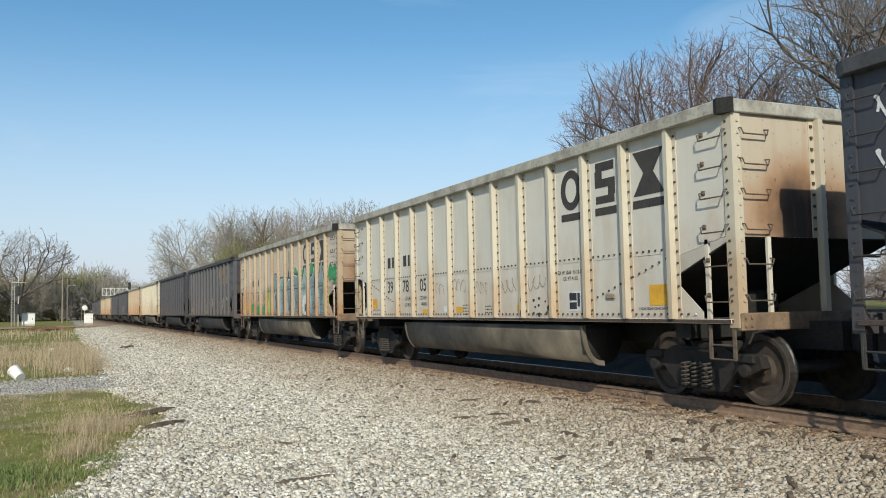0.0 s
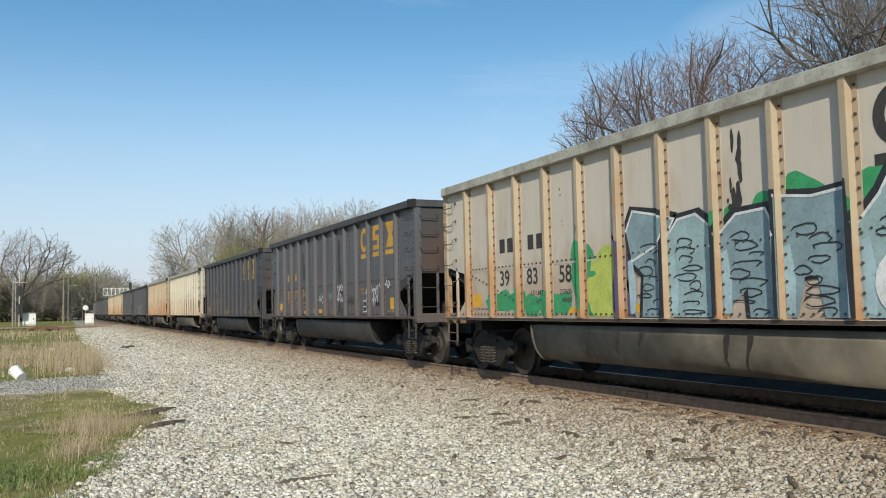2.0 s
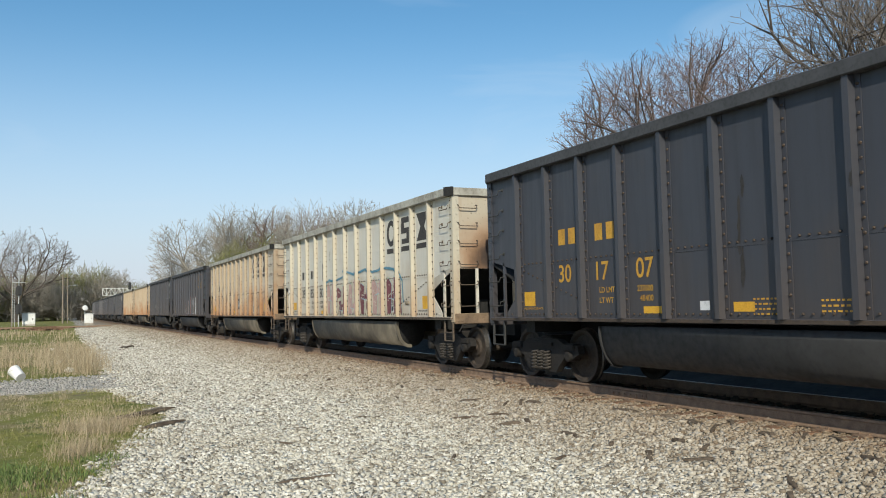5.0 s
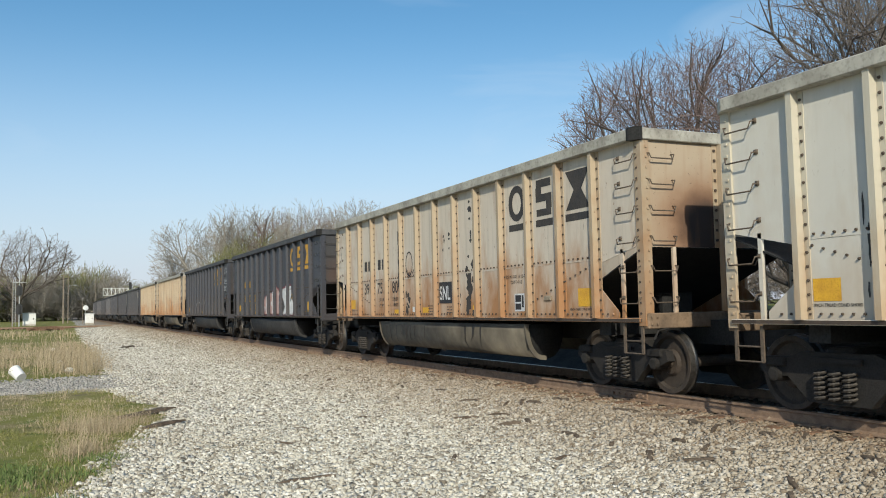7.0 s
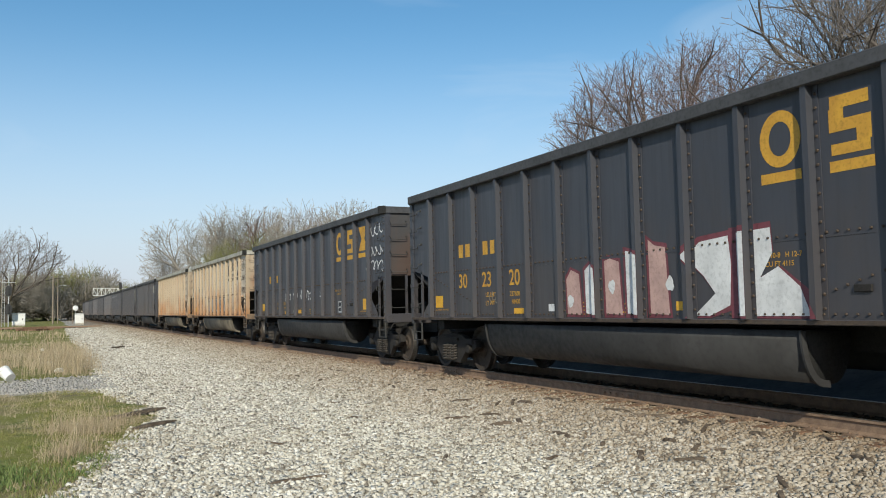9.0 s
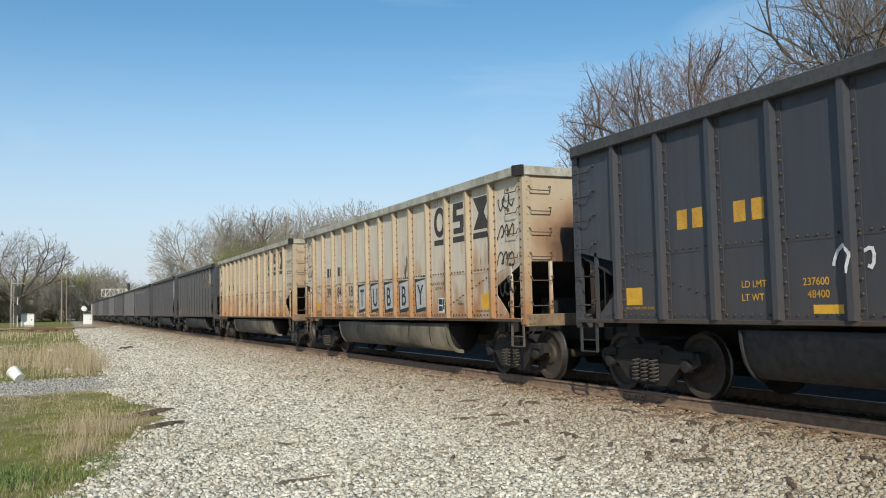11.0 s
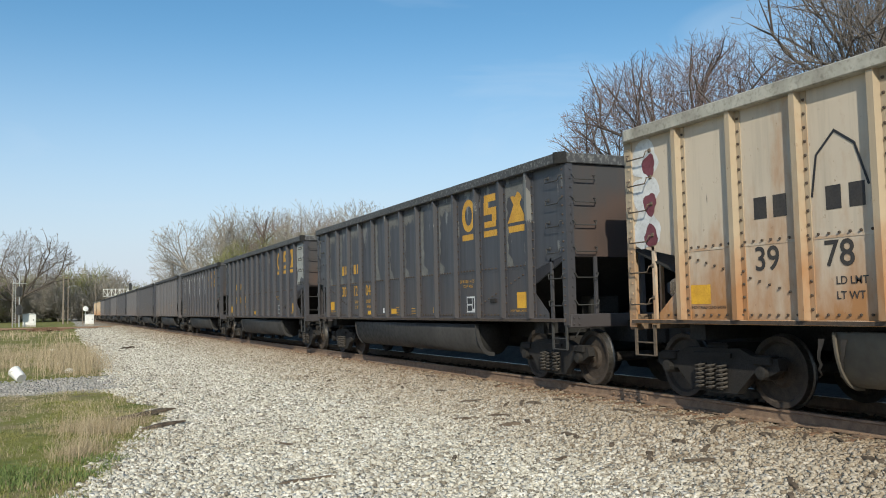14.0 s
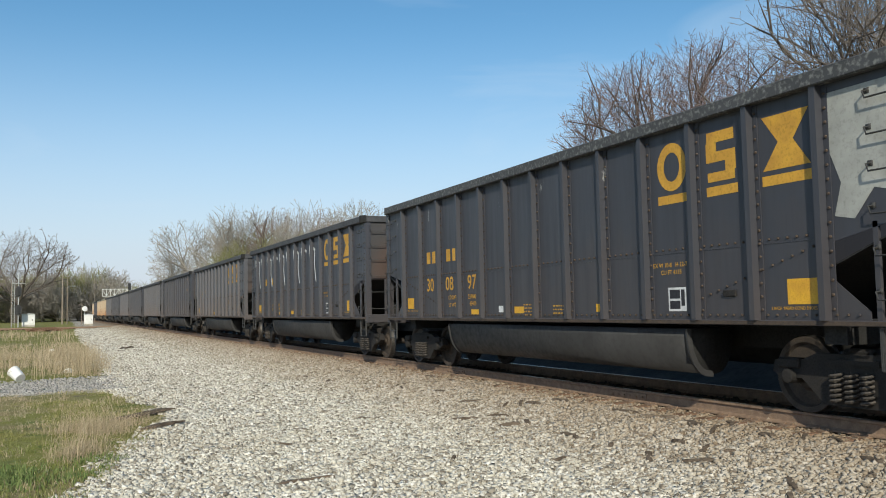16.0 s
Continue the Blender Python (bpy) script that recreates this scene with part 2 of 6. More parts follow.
def lathe(bm, profile, steps=24, axis="x", centre=(0, 0, 0)):
    """Turn a profile of (along, radius) about the x or z axis."""
    rings = []
    for w, r in profile:
        ring = []
        for k in range(steps):
            a = 2 * math.pi * k / steps
            p = (w, r * math.cos(a), r * math.sin(a)) if axis == "x" else (r * math.cos(a), r * math.sin(a), w)
            ring.append(bm.verts.new(Vector(p) + Vector(centre)))
        rings.append(ring)
    fs = []
    for a, b in zip(rings, rings[1:]):
        for k in range(steps):
            fs.append(bm.faces.new((a[k], a[(k + 1) % steps], b[(k + 1) % steps], b[k])))
    fs += [bm.faces.new(rings[0]), bm.faces.new(rings[-1])]
    bmesh.ops.recalc_face_normals(bm, faces=fs)


def mesh_of(name, bm, mat, smooth=False):
    me = bpy.data.meshes.new(name)
    bm.to_mesh(me)
    bm.free()
    me.materials.append(mat)
    if smooth:
        me.polygons.foreach_set("use_smooth", [True] * len(me.polygons))
    return me


def part(name, bm, mat, parent=None, label="", smooth=False, m=None):
    """Link a bmesh, or a mesh, as one object under a thing or part."""
    me = bm if isinstance(bm, bpy.types.Mesh) else mesh_of(name, bm, mat, smooth)
    ob = new(name, me)
    ob.parent = parent
    if m is not None:
        ob.matrix_basis = m
    return tagged(ob, label) if label else ob


# ---- figures and words, set once ----
def glyphs(words):
    out = {}
    for w in words:
        cu = bpy.data.curves.new("figures", "FONT")
        cu.body, cu.size, cu.offset = w, 1.0, 0.012
        tmp = new("figures", cu)
        out[w] = bpy.data.meshes.new_from_object(tmp.evaluated_get(bpy.context.evaluated_depsgraph_get()))
        bpy.data.objects.remove(tmp)
    return out


GLYPHS = glyphs(["39", "78", "05", "83", "58", "30", "37", "74", "85", "80", "75", "23", "20", "84", "18", "12", "04", "08", "97", "17", "07", "T", "U", "B", "Y", "SNL", "LOVER", "2017",
                 "EX W 10-8   H 12-7", "CU FT 4115", "LD LMT", "LT WT", "237600", "48400", "2 INCH TREAD COND SHOES"])


# ---- ground ----
def flat_noise(x, y, s, seed=0.0):
    return noise.noise(Vector((x * s, y * s, seed)))


GRASS_EDGE = [(-50, -3.0), (4, -0.9), (9.6, 0.36), (12.0, 0.9), (15.9, 1.85), (19.4, 1.67), (21.9, 1.2), (28.0, 1.5), (52.0, 1.75), (87.0, 1.95), (120.0, 2.5), (200.0, 3.5), (3000.0, 4.0)]


def grass_line(y):
    """Where turf gives way to gravel: x at a distance y along the track."""
    for (y0, x0), (y1, x1) in zip(GRASS_EDGE, GRASS_EDGE[1:]):
        if y <= y1:
            return x0 + (x1 - x0) * (y - y0) / (y1 - y0)
    return 4.0


def ground_z(x, y):
    d = abs(x - on_track(y)[0])
    slope = min(1.0, max(0.0, (3.4 - d) / 1.9))
    z = -0.47 + 0.26 * slope * slope * (3 - 2 * slope)
    # added bank beyond the track, backs the gap under the cars
    if x > on_track(y)[0] + 1.9:
        rise = min(1.0, (x - on_track(y)[0] - 1.9) / 3.2)
        z += 1.15 * rise * rise * (3 - 2 * rise)
    if d > 1.6:
        z += 0.02 * flat_noise(x, y, 0.7) + 0.03 * flat_noise(x, y, 0.2, 4)
    return z


GRAVEL = material("gravel_ground", (0.4, 0.38, 0.34), 0.95)
g = Graph(GRAVEL)
stone_tone = g.cells(19, out="Color")
sep = g.n.new("ShaderNodeSeparateColor")
g.l.new(stone_tone, sep.inputs[0])
tone = sep.outputs[0]
crack = g.cells(19)
col = g.mix(tone, (0.43, 0.405, 0.345), (0.65, 0.62, 0.54))
col = g.mix(g.range(sep.outputs[1], 0.78, 0.95, 0, 0.7), col, (0.17, 0.13, 0.09))
col = g.mix(g.range(crack, 0.4, 0.7, 0, 0.75), col, (0.13, 0.115, 0.09))
patch = g.noise(0.35, 5)
col = g.mix(g.range(patch, 0.4, 0.7, 0, 0.4), col, (0.33, 0.285, 0.21))
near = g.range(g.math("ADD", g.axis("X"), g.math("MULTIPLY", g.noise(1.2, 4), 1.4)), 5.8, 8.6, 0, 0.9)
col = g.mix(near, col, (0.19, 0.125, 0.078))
# ground beyond the near rail darkened to imitate the train's shade
bed_shade = g.range(g.axis("X"), 8.35, 8.8, 0, 0.9)
col = g.mix(bed_shade, col, (0.035, 0.03, 0.027))
# turf: dead straw, olive moss and bare earth, creeping over the stones along a ragged edge
a, b, fine = g.noise(0.55, 5), g.noise(7, 6), g.noise(38, 4)
turf = g.mix(g.range(a, 0.36, 0.5), (0.25, 0.21, 0.10), (0.20, 0.205, 0.05))
turf = g.mix(g.range(b, 0.42, 0.7, 0, 0.5), turf, (0.31, 0.265, 0.14))
turf = g.mix(g.range(g.noise(1.6, 6, move=(4, 4, 4)), 0.56, 0.7, 0, 0.75), turf, (0.085, 0.13, 0.03))
turf = g.mix(g.range(g.noise(2.7, 6, move=(1, 7, 4)), 0.6, 0.72, 0, 0.7), turf, (0.15, 0.125, 0.095))
turf = g.mix(g.range(fine, 0.45, 0.75, 0, 0.6), turf, (0.07, 0.07, 0.025))
cover = g.n.new("ShaderNodeAttribute")
cover.attribute_name = "turf"
ragged = g.math("ADD", g.math("MULTIPLY", g.math("SUBTRACT", g.noise(2.2, 7, rough=0.7), 0.5), 1.5), cover.outputs["Fac"])
lawn = g.range(ragged, 0.42, 0.58)
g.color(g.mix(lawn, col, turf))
g.bump(g.mix(lawn, g.math("SUBTRACT", 1.0, crack), g.math("ADD", b, fine)), 0.6, 0.04)


def turf_cover(x, y):
    """Share of turf on the ground: 1 well inside it, 0 on clear stone."""
    if x > on_track(y)[0] + 3:
        return 1.0
    into = (grass_line(y) + 0.5 * flat_noise(x, y, 0.5, 2) - x) / 0.9 + 0.5
    if x < 3:
        # a stony path crosses it
        into = min(into, max(abs(y - 24.2 - 0.8 * flat_noise(x, y, 0.4)) - 1.6, -0.4) / 1.2)
    # thin patches of moss creep out over the stones
    creep = 0.42 * flat_noise(x * 1.4, y, 0.22, 8) + 0.30 - max(0.0, x - grass_line(y)) * 0.12
    return min(1.0, max(0.0, into, creep if y > 13 else 0.0))


bm = bmesh.new()
xs = [-1500, -600, -250, -120, -60, -30, -15, -8] + [-5 + i * 0.35 for i in range(60)] + [16.5, 20, 28, 45, 80, 160, 400, 900, 1800]
ys = [-600, -200, -80, -40, -20, -10, -4] + [i * 0.4 for i in range(1, 100)] + [40 + i * 3 for i in range(1, 60)] + [230, 260, 300, 360, 450, 600, 900, 1500, 2600]
grid = [[bm.verts.new((x, y, ground_z(x, y))) for x in xs] for y in ys]
for j in range(len(ys) - 1):
    for i in range(len(xs) - 1):
        f = bm.faces.new((grid[j][i], grid[j][i + 1], grid[j + 1][i + 1], grid[j + 1][i]))
        cx, cy = (xs[i] + xs[i + 1]) / 2, (ys[j] + ys[j + 1]) / 2
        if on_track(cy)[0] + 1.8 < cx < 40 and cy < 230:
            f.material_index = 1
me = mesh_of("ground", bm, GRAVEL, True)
# the bank's near-black colour stands in for shade behind the train
me.materials.append(worn("shade_dark_bank", (0.055, 0.045, 0.036), (0.028, 0.024, 0.02), 1.5, 0.95, 0.6))
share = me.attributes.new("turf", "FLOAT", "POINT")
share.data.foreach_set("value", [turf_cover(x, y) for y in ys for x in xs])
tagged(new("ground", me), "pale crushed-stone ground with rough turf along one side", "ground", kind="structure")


# loose stones, denser close to the camera
def scatter_stones(name, count, region, size, label, keep=lambda x, y: True, mat=None):
    rng = np.random.default_rng(5)
    # a rough block of eight corners, cut into triangles
    base = np.array([(x, y, z) for z in (-0.75, 0.75) for y in (-0.75, 0.75) for x in (-0.75, 0.75)])
    faces = np.array([f for a, b, c, d in ((0, 2, 3, 1), (4, 5, 7, 6), (0, 1, 5, 4), (2, 6, 7, 3), (0, 4, 6, 2), (1, 3, 7, 5)) for f in ((a, b, c), (a, c, d))])
    x0, x1, y0, y1 = region
    spots = []
    while len(spots) < count:
        # more stones where the strip is nearer
        y = y0 + (y1 - y0) * rng.random() ** 1.7
        x = x0 + (x1 - x0) * rng.random()
        if keep(x, y):
            spots.append((x, y))
    n = len(spots)
    sizes = size * (0.55 + 0.9 * rng.random(n) ** 2)
    stretch = 0.6 + 0.8 * rng.random((n, 3))
    stretch[:, 2] *= 0.75
    verts = (base[None] + 0.75 * (rng.random((n, 8, 3)) - 0.5)) * stretch[:, None] * sizes[:, None, None]
    ang = rng.random(n) * 6.283
    tilt = (rng.random(n) - 0.5) * 1.6
    c, s, ct, st = np.cos(ang), np.sin(ang), np.cos(tilt), np.sin(tilt)
    x, y, z = verts[..., 0], verts[..., 1], verts[..., 2]
    y, z = y * ct[:, None] - z * st[:, None], y * st[:, None] + z * ct[:, None]
    x, y = x * c[:, None] - y * s[:, None], x * s[:, None] + y * c[:, None]
    ground = np.array([ground_z(a, b) for a, b in spots])
    pos = np.array(spots)
    v = np.stack([x + pos[:, :1], y + pos[:, 1:], z + ground[:, None] + sizes[:, None] * 0.25], -1).reshape(-1, 3)
    f = (faces[None] + (np.arange(n) * 8)[:, None, None]).reshape(-1, 3)
    me = bpy.data.meshes.new(name)
    me.vertices.add(len(v))
    me.vertices.foreach_set("co", v.ravel())
    me.loops.add(len(f) * 3)
    me.loops.foreach_set("vertex_index", f.ravel())
    me.polygons.add(len(f))
    me.polygons.foreach_set("loop_start", np.arange(0, len(f) * 3, 3))
    me.update(calc_edges=True)
    me.validate()
    me.materials.append(mat or STONE)
    return tagged(new(name, me), label, "gravel", kind="stuff")


STONE = material("crushed_stone", (0.45, 0.42, 0.37), 0.9)
g = Graph(STONE)
geo = g.n.new("ShaderNodeNewGeometry")
rnd = geo.outputs["Random Per Island"]
ramp = g.n.new("ShaderNodeValToRGB")
ramp.color_ramp.elements[0].color = (0.13, 0.11, 0.09, 1)
ramp.color_ramp.elements[1].color = (0.82, 0.79, 0.72, 1)
for p, c in ((0.12, (0.29, 0.26, 0.21, 1)), (0.33, (0.51, 0.475, 0.40, 1)), (0.75, (0.67, 0.635, 0.55, 1))):
    ramp.color_ramp.elements.new(p).color = c
g.l.new(rnd, ramp.inputs[0])
col = g.mix(g.range(g.noise(25, 5), 0.4, 0.75, 0, 0.5), ramp.outputs[0], (0.30, 0.26, 0.2))
col = g.mix(g.range(g.noise(0.45, 6, rough=0.65), 0.48, 0.72, 0, 0.42), col, (0.36, 0.315, 0.24))
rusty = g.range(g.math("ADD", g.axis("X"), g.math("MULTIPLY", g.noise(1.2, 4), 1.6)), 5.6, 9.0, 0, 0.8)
# past the near rail, stones go near-black for the shade under the cars
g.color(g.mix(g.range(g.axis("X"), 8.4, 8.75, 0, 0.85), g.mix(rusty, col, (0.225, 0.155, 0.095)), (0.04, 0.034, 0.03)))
g.bump(g.noise(40, 4), 0.4, 0.01)


def on_gravel(x, y):
    return x > grass_line(y) + 0.35 * flat_noise(x, y, 0.9, 6) - 0.25 * random.random() and x < 0.75 * y + 4.6


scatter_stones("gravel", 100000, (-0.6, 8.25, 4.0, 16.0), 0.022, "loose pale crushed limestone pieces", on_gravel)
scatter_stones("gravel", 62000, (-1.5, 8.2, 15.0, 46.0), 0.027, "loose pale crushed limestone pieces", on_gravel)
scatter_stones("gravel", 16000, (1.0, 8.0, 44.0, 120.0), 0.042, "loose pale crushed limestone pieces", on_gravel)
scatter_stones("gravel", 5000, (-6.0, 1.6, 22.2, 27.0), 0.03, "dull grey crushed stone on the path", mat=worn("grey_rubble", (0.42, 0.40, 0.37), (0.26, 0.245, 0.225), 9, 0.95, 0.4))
scatter_stones("ballast", 9000, (8.3, 10.6, 3.0, 30.0), 0.04, "brown-stained ballast between the rails, darkened for shade")

# ---- track ----
TIE = worn("tie_wood", (0.24, 0.145, 0.095), (0.13, 0.082, 0.056), 6, 0.9, 0.5)


def rail_at(side):
    """One rail, swept along the track's plan."""
    prof = [(-0.07, -0.18), (0.07, -0.18), (0.07, -0.165), (0.012, -0.14), (0.012, -0.045), (0.036, -0.035), (0.036, -0.004), (0.028, 0.0),
            (-0.028, 0.0), (-0.036, -0.004), (-0.036, -0.035), (-0.012, -0.045), (-0.012, -0.14), (-0.07, -0.165)]
    bm = bmesh.new()
    rings = []
    for s in [-60, -20, 0, 40, 100, 150, 190] + [200 + 10 * i for i in range(30)]:
        x, y, a = on_track(s)
        rings.append([bm.verts.new((x + (side + p) * math.cos(a), y - (side + p) * math.sin(a), q)) for p, q in prof])
    n = len(prof)
    for r0, r1 in zip(rings, rings[1:]):
        for k in range(n):
            f = bm.faces.new((r0[k], r0[(k + 1) % n], r1[(k + 1) % n], r1[k]))
            f.material_index = 1 if k in (6, 7, 8) else 0
    bmesh.ops.recalc_face_normals(bm, faces=bm.faces[:])
    me = mesh_of("rail", bm, STEEL_RUST)
    me.materials.append(RAIL_HEAD)
    return me


track = tagged(new("railway_track"), "rusty steel rails on weathered wooden ties", "track", kind="structure")
near_rail = part("rail", rail_at(-0.753), None, track, "rusty rail with polished running surface")
part("rail", rail_at(0.753), None, track, "rusty rail with polished running surface")
bm = bmesh.new()
box(bm, -1.28, 1.28, -0.115, 0.115, -0.34, -0.185, 0.012)
tie_mesh = mesh_of("tie", bm, TIE)
bm = bmesh.new()
box(bm, -0.19, 0.19, -0.1, 0.1, -0.186, -0.172)
for sx, sy in ((-0.1, -0.06), (0.1, 0.06), (-0.1, 0.06)):
    box(bm, sx - 0.015, sx + 0.015, sy - 0.012, sy + 0.012, -0.175, -0.15)
plate_mesh = mesh_of("tie_plate", bm, STEEL_RUST)
rnd = random.Random(4)
for i in range(150):
    s = 1.0 + i * 0.53
    x, y, a = on_track(s)
    m = Matrix.Translation((x + rnd.uniform(-0.04, 0.04), y, 0)) @ Euler((0, 0, -a + rnd.uniform(-0.02, 0.02))).to_matrix().to_4x4()
    t = part("tie", tie_mesh, None, track, m=m)
    if s < 45:
        part("tie_plate", plate_mesh, None, t, m=pose(-0.753, 0, 0))
# joint bars on the near rail
bm = bmesh.new()
prism(bm, [(-0.02, -0.14), (0.0, -0.15), (0.0, -0.045), (-0.02, -0.05)], "y", -0.46, 0.46)
for k in range(6):
    lathe(bm, [(-0.045, 0.018), (-0.018, 0.018)], 8, "x", (0, -0.38 + k * 0.152, -0.1))
joint_mesh = mesh_of("joint_bar", bm, STEEL_RUST)
for s in (11.2, 17.6):
    part("joint_bar", joint_mesh, None, track, m=pose(XC - 0.753 - 0.012, s, 0))


# ---- hopper cars ----
BODY, SHEET, TRUCK = 14.5, 1.45, 1.2
POSTS = [1.15 + 1.0175 * i for i in range(13)]


def shared_meshes():
    d = {}
    bm = bmesh.new()
    # side sheets, with cut-away end bays, and end sheets
    cut = [(0.0, 2.2), (0.0, 3.72), (BODY, 3.72), (BODY, 2.2), (BODY - 1.12, 1.96), (BODY - 1.12, 1.62), (BODY - 0.62, 1.22),
           (BODY - 0.62, 1.08), (0.62, 1.08), (0.62, 1.22), (1.12, 1.62), (1.12, 1.96)]
    for s in (-1, 1):
        prism(bm, cut, "x", s * SHEET, s * (SHEET - 0.012))
    d["body"] = bm
    bm = bmesh.new()
    box(bm, -SHEET + 0.013, SHEET - 0.013, 0.0, 0.012, 2.15, 3.72)
    d["end_sheet"] = bm
    bm = bmesh.new()
    # sloping floor over a truck, flat floor between, and the frame under them
    prism(bm, [(0.03, 2.15), (2.6, 1.12), (2.6, 1.10), (0.03, 2.13)], "x", -SHEET + 0.014, SHEET - 0.014)
    d["slope_sheet"] = bm
    bm = bmesh.new()
    box(bm, -SHEET + 0.014, SHEET - 0.014, 2.6, BODY - 2.6, 1.09, 1.12)
    d["floor_sheet"] = bm
    bm = bmesh.new()
    box(bm, -0.33, 0.33, -0.55, BODY + 0.55, 0.72, 1.08)
    d["centre_sill"] = bm
    bm = bmesh.new()
    prism(bm, [(-1.3, 0.86), (1.3, 0.86), (1.3, 1.1), (0.3, 1.1), (0.3, 1.5), (-0.3, 1.5), (-0.3, 1.1), (-1.3, 1.1)], "y", 1.05, 1.35)
    d["body_bolster"] = bm
    bm = bmesh.new()
    # hollow rim with clipped corners
    c, w, z0, z1 = 0.10, SHEET + 0.13, 3.70, RIM
    out = [(-w, c), (-w + c, -0.06), (w - c, -0.06), (w, c), (w, BODY - c), (w - c, BODY + 0.06), (-w + c, BODY + 0.06), (-w, BODY - c)]
    inn = [(p * 0.89, 0.12 if q < 5 else BODY - 0.12) if abs(p) < w - 0.01 else (p * 0.89, q) for p, q in out]
    loops = [[bm.verts.new((p, q, z)) for p, q in ring] for ring, z in ((out, z0), (out, z1), (inn, z1), (inn, z0))]
    for a, b in zip(loops, loops[1:] + loops[:1]):
        for k in range(8):
            bm.faces.new((a[k], a[(k + 1) % 8], b[(k + 1) % 8], b[k]))
    bmesh.ops.recalc_face_normals(bm, faces=bm.faces[:])
    bmesh.ops.bevel(bm, geom=bm.edges[:], offset=0.012, segments=1, affect="EDGES")
    d["top_rim"] = bm
    bm = bmesh.new()
    # dark gusset over a clipped rim corner
    prism(bm, [(-w - 0.012, c + 0.03), (-w - 0.012, c - 0.02), (-w + c - 0.02, -0.072), (-w + c + 0.03, -0.072), (-w + c + 0.03, 0.05), (-w + 0.1, c + 0.03)], "z", 3.69, RIM + 0.012)
    d["corner_cap"] = bm

    def stud(bm, *a):
        n = len(bm.faces)
        lathe(bm, *a)
        bm.faces.ensure_lookup_table()
        for f in bm.faces[n:]:
            f.material_index = 1

    def studs(bm, xs, n, x, z0=1.25, z1=3.6, r=0.02):
        for y in xs:
            for k in range(n):
                z = z0 + (z1 - z0) * k / (n - 1)
                stud(bm, [(x - 0.018, r * 0.7), (x, r)], 6, "x", (0, y, z))

    # side post: a tapered channel with a flange of bolts
    bm = bmesh.new()
    prism(bm, [(0.0, -0.055), (-0.10, -0.04), (-0.10, 0.04), (0.0, 0.055)], "z", 1.13, 3.70)
    box(bm, -0.012, 0.0, -0.125, -0.055, 1.13, 3.70)
    box(bm, -0.012, 0.0, 0.055, 0.085, 1.13, 3.70)
    studs(bm, (-0.09,), 16, -0.012)
    d["side_post"] = bm
    bm = bmesh.new()
    prism(bm, [(-0.02, -0.03), (0.13, -0.03), (0.13, 0.0), (0.01, 0.0), (0.01, 0.13), (-0.02, 0.13)], "z", 1.02, 3.70)
    for k in range(17):
        z = 1.2 + k * 0.15
        stud(bm, [(-0.036, 0.013), (-0.02, 0.02)], 6, "x", (0, 0.07, z))
        box(bm, 0.06, 0.09, -0.045, -0.03, z - 0.015, z + 0.015)
    d["corner_post"] = bm
    bm = bmesh.new()
    box(bm, -SHEET - 0.06, -SHEET + 0.02, 0.06, BODY - 0.06, 1.07, 1.13, 0.008)
    for k in range(94):
        stud(bm, [(-SHEET - 0.026, 0.013), (-SHEET - 0.005, 0.017)], 5, "x", (0, 0.75 + k * 0.139, 1.19))
    d["side_sill"] = bm
    bm = bmesh.new()
    box(bm, -SHEET - 0.006, -SHEET, 1.2, BODY - 1.2, 2.02, 2.05)
    for k in range(88):
        y = 1.25 + k * 0.137
        stud(bm, [(-SHEET - 0.026, 0.013), (-SHEET - 0.005, 0.018)], 5, "x", (0, y, 2.075))
    for k in range(12):
        stud(bm, [(-SHEET - 0.026, 0.013), (-SHEET - 0.005, 0.018)], 5, "x", (0, 1.3 + k * 0.15, 1.95 - k * 0.045))
        stud(bm, [(-SHEET - 0.026, 0.013), (-SHEET - 0.005, 0.018)], 5, "x", (0, BODY - 1.3 - k * 0.15, 1.95 - k * 0.045))
    d["seam"] = bm
    bm = bmesh.new()
    box(bm, -SHEET, SHEET, -0.06, 0.12, 0.98, 1.2, 0.012)
    for sx in (-1.4, -1.3, 1.3, 1.4):
        for z in (1.04, 1.14):
            lathe(bm, [(-0.01, 0.02), (0.01, 0.02)], 6, "x", (sx, -0.065, z))
    d["end_sill"] = bm
    bm = bmesh.new()
    prism(bm, [(-0.05, 0.0), (-0.04, -0.09), (0.04, -0.09), (0.05, 0.0)], "z", 1.2, 3.70)
    for sx in (-1, 1):
        box(bm, sx * 0.09 - 0.045, sx * 0.09 + 0.045, -0.012, 0.0, 2.15, 3.70)
        for k in range(10):
            n = len(bm.faces)
            box(bm, sx * 0.1 - 0.017, sx * 0.1 + 0.017, -0.034, -0.012, 2.24 + k * 0.15, 2.275 + k * 0.15)
            bm.faces.ensure_lookup_table()
            for f in bm.faces[n:]:
                f.material_index = 1
    d["end_post"] = bm
    # tub: two long half drums under the floor, fuller than round, with near-black ends
    def bulge(c):
        return math.copysign(abs(c) ** 0.75, c)

    bm = bmesh.new()
    for s in (-1, 1):
        arc = [(s * 1.0 + 0.40 * bulge(math.cos(a)), 1.0 - 0.62 * math.sin(a)) for a in [math.pi * k / 18 for k in range(19)]]
        prism(bm, arc, "y", 3.5, 11.0)
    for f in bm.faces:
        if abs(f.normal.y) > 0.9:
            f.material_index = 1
    d["tub"] = bm
    bm = bmesh.new()
    # rim round the outer half of a tub's end
    turn = [math.pi * k / 18 for k in range(9, 19)]
    lo, hi = [[[bm.verts.new((-1.0 + r * bulge(math.cos(a)), y, 1.0 - (r + 0.22) * math.sin(a))) for a in turn] for r in (0.43, 0.35)] for y in (3.47, 3.5)]
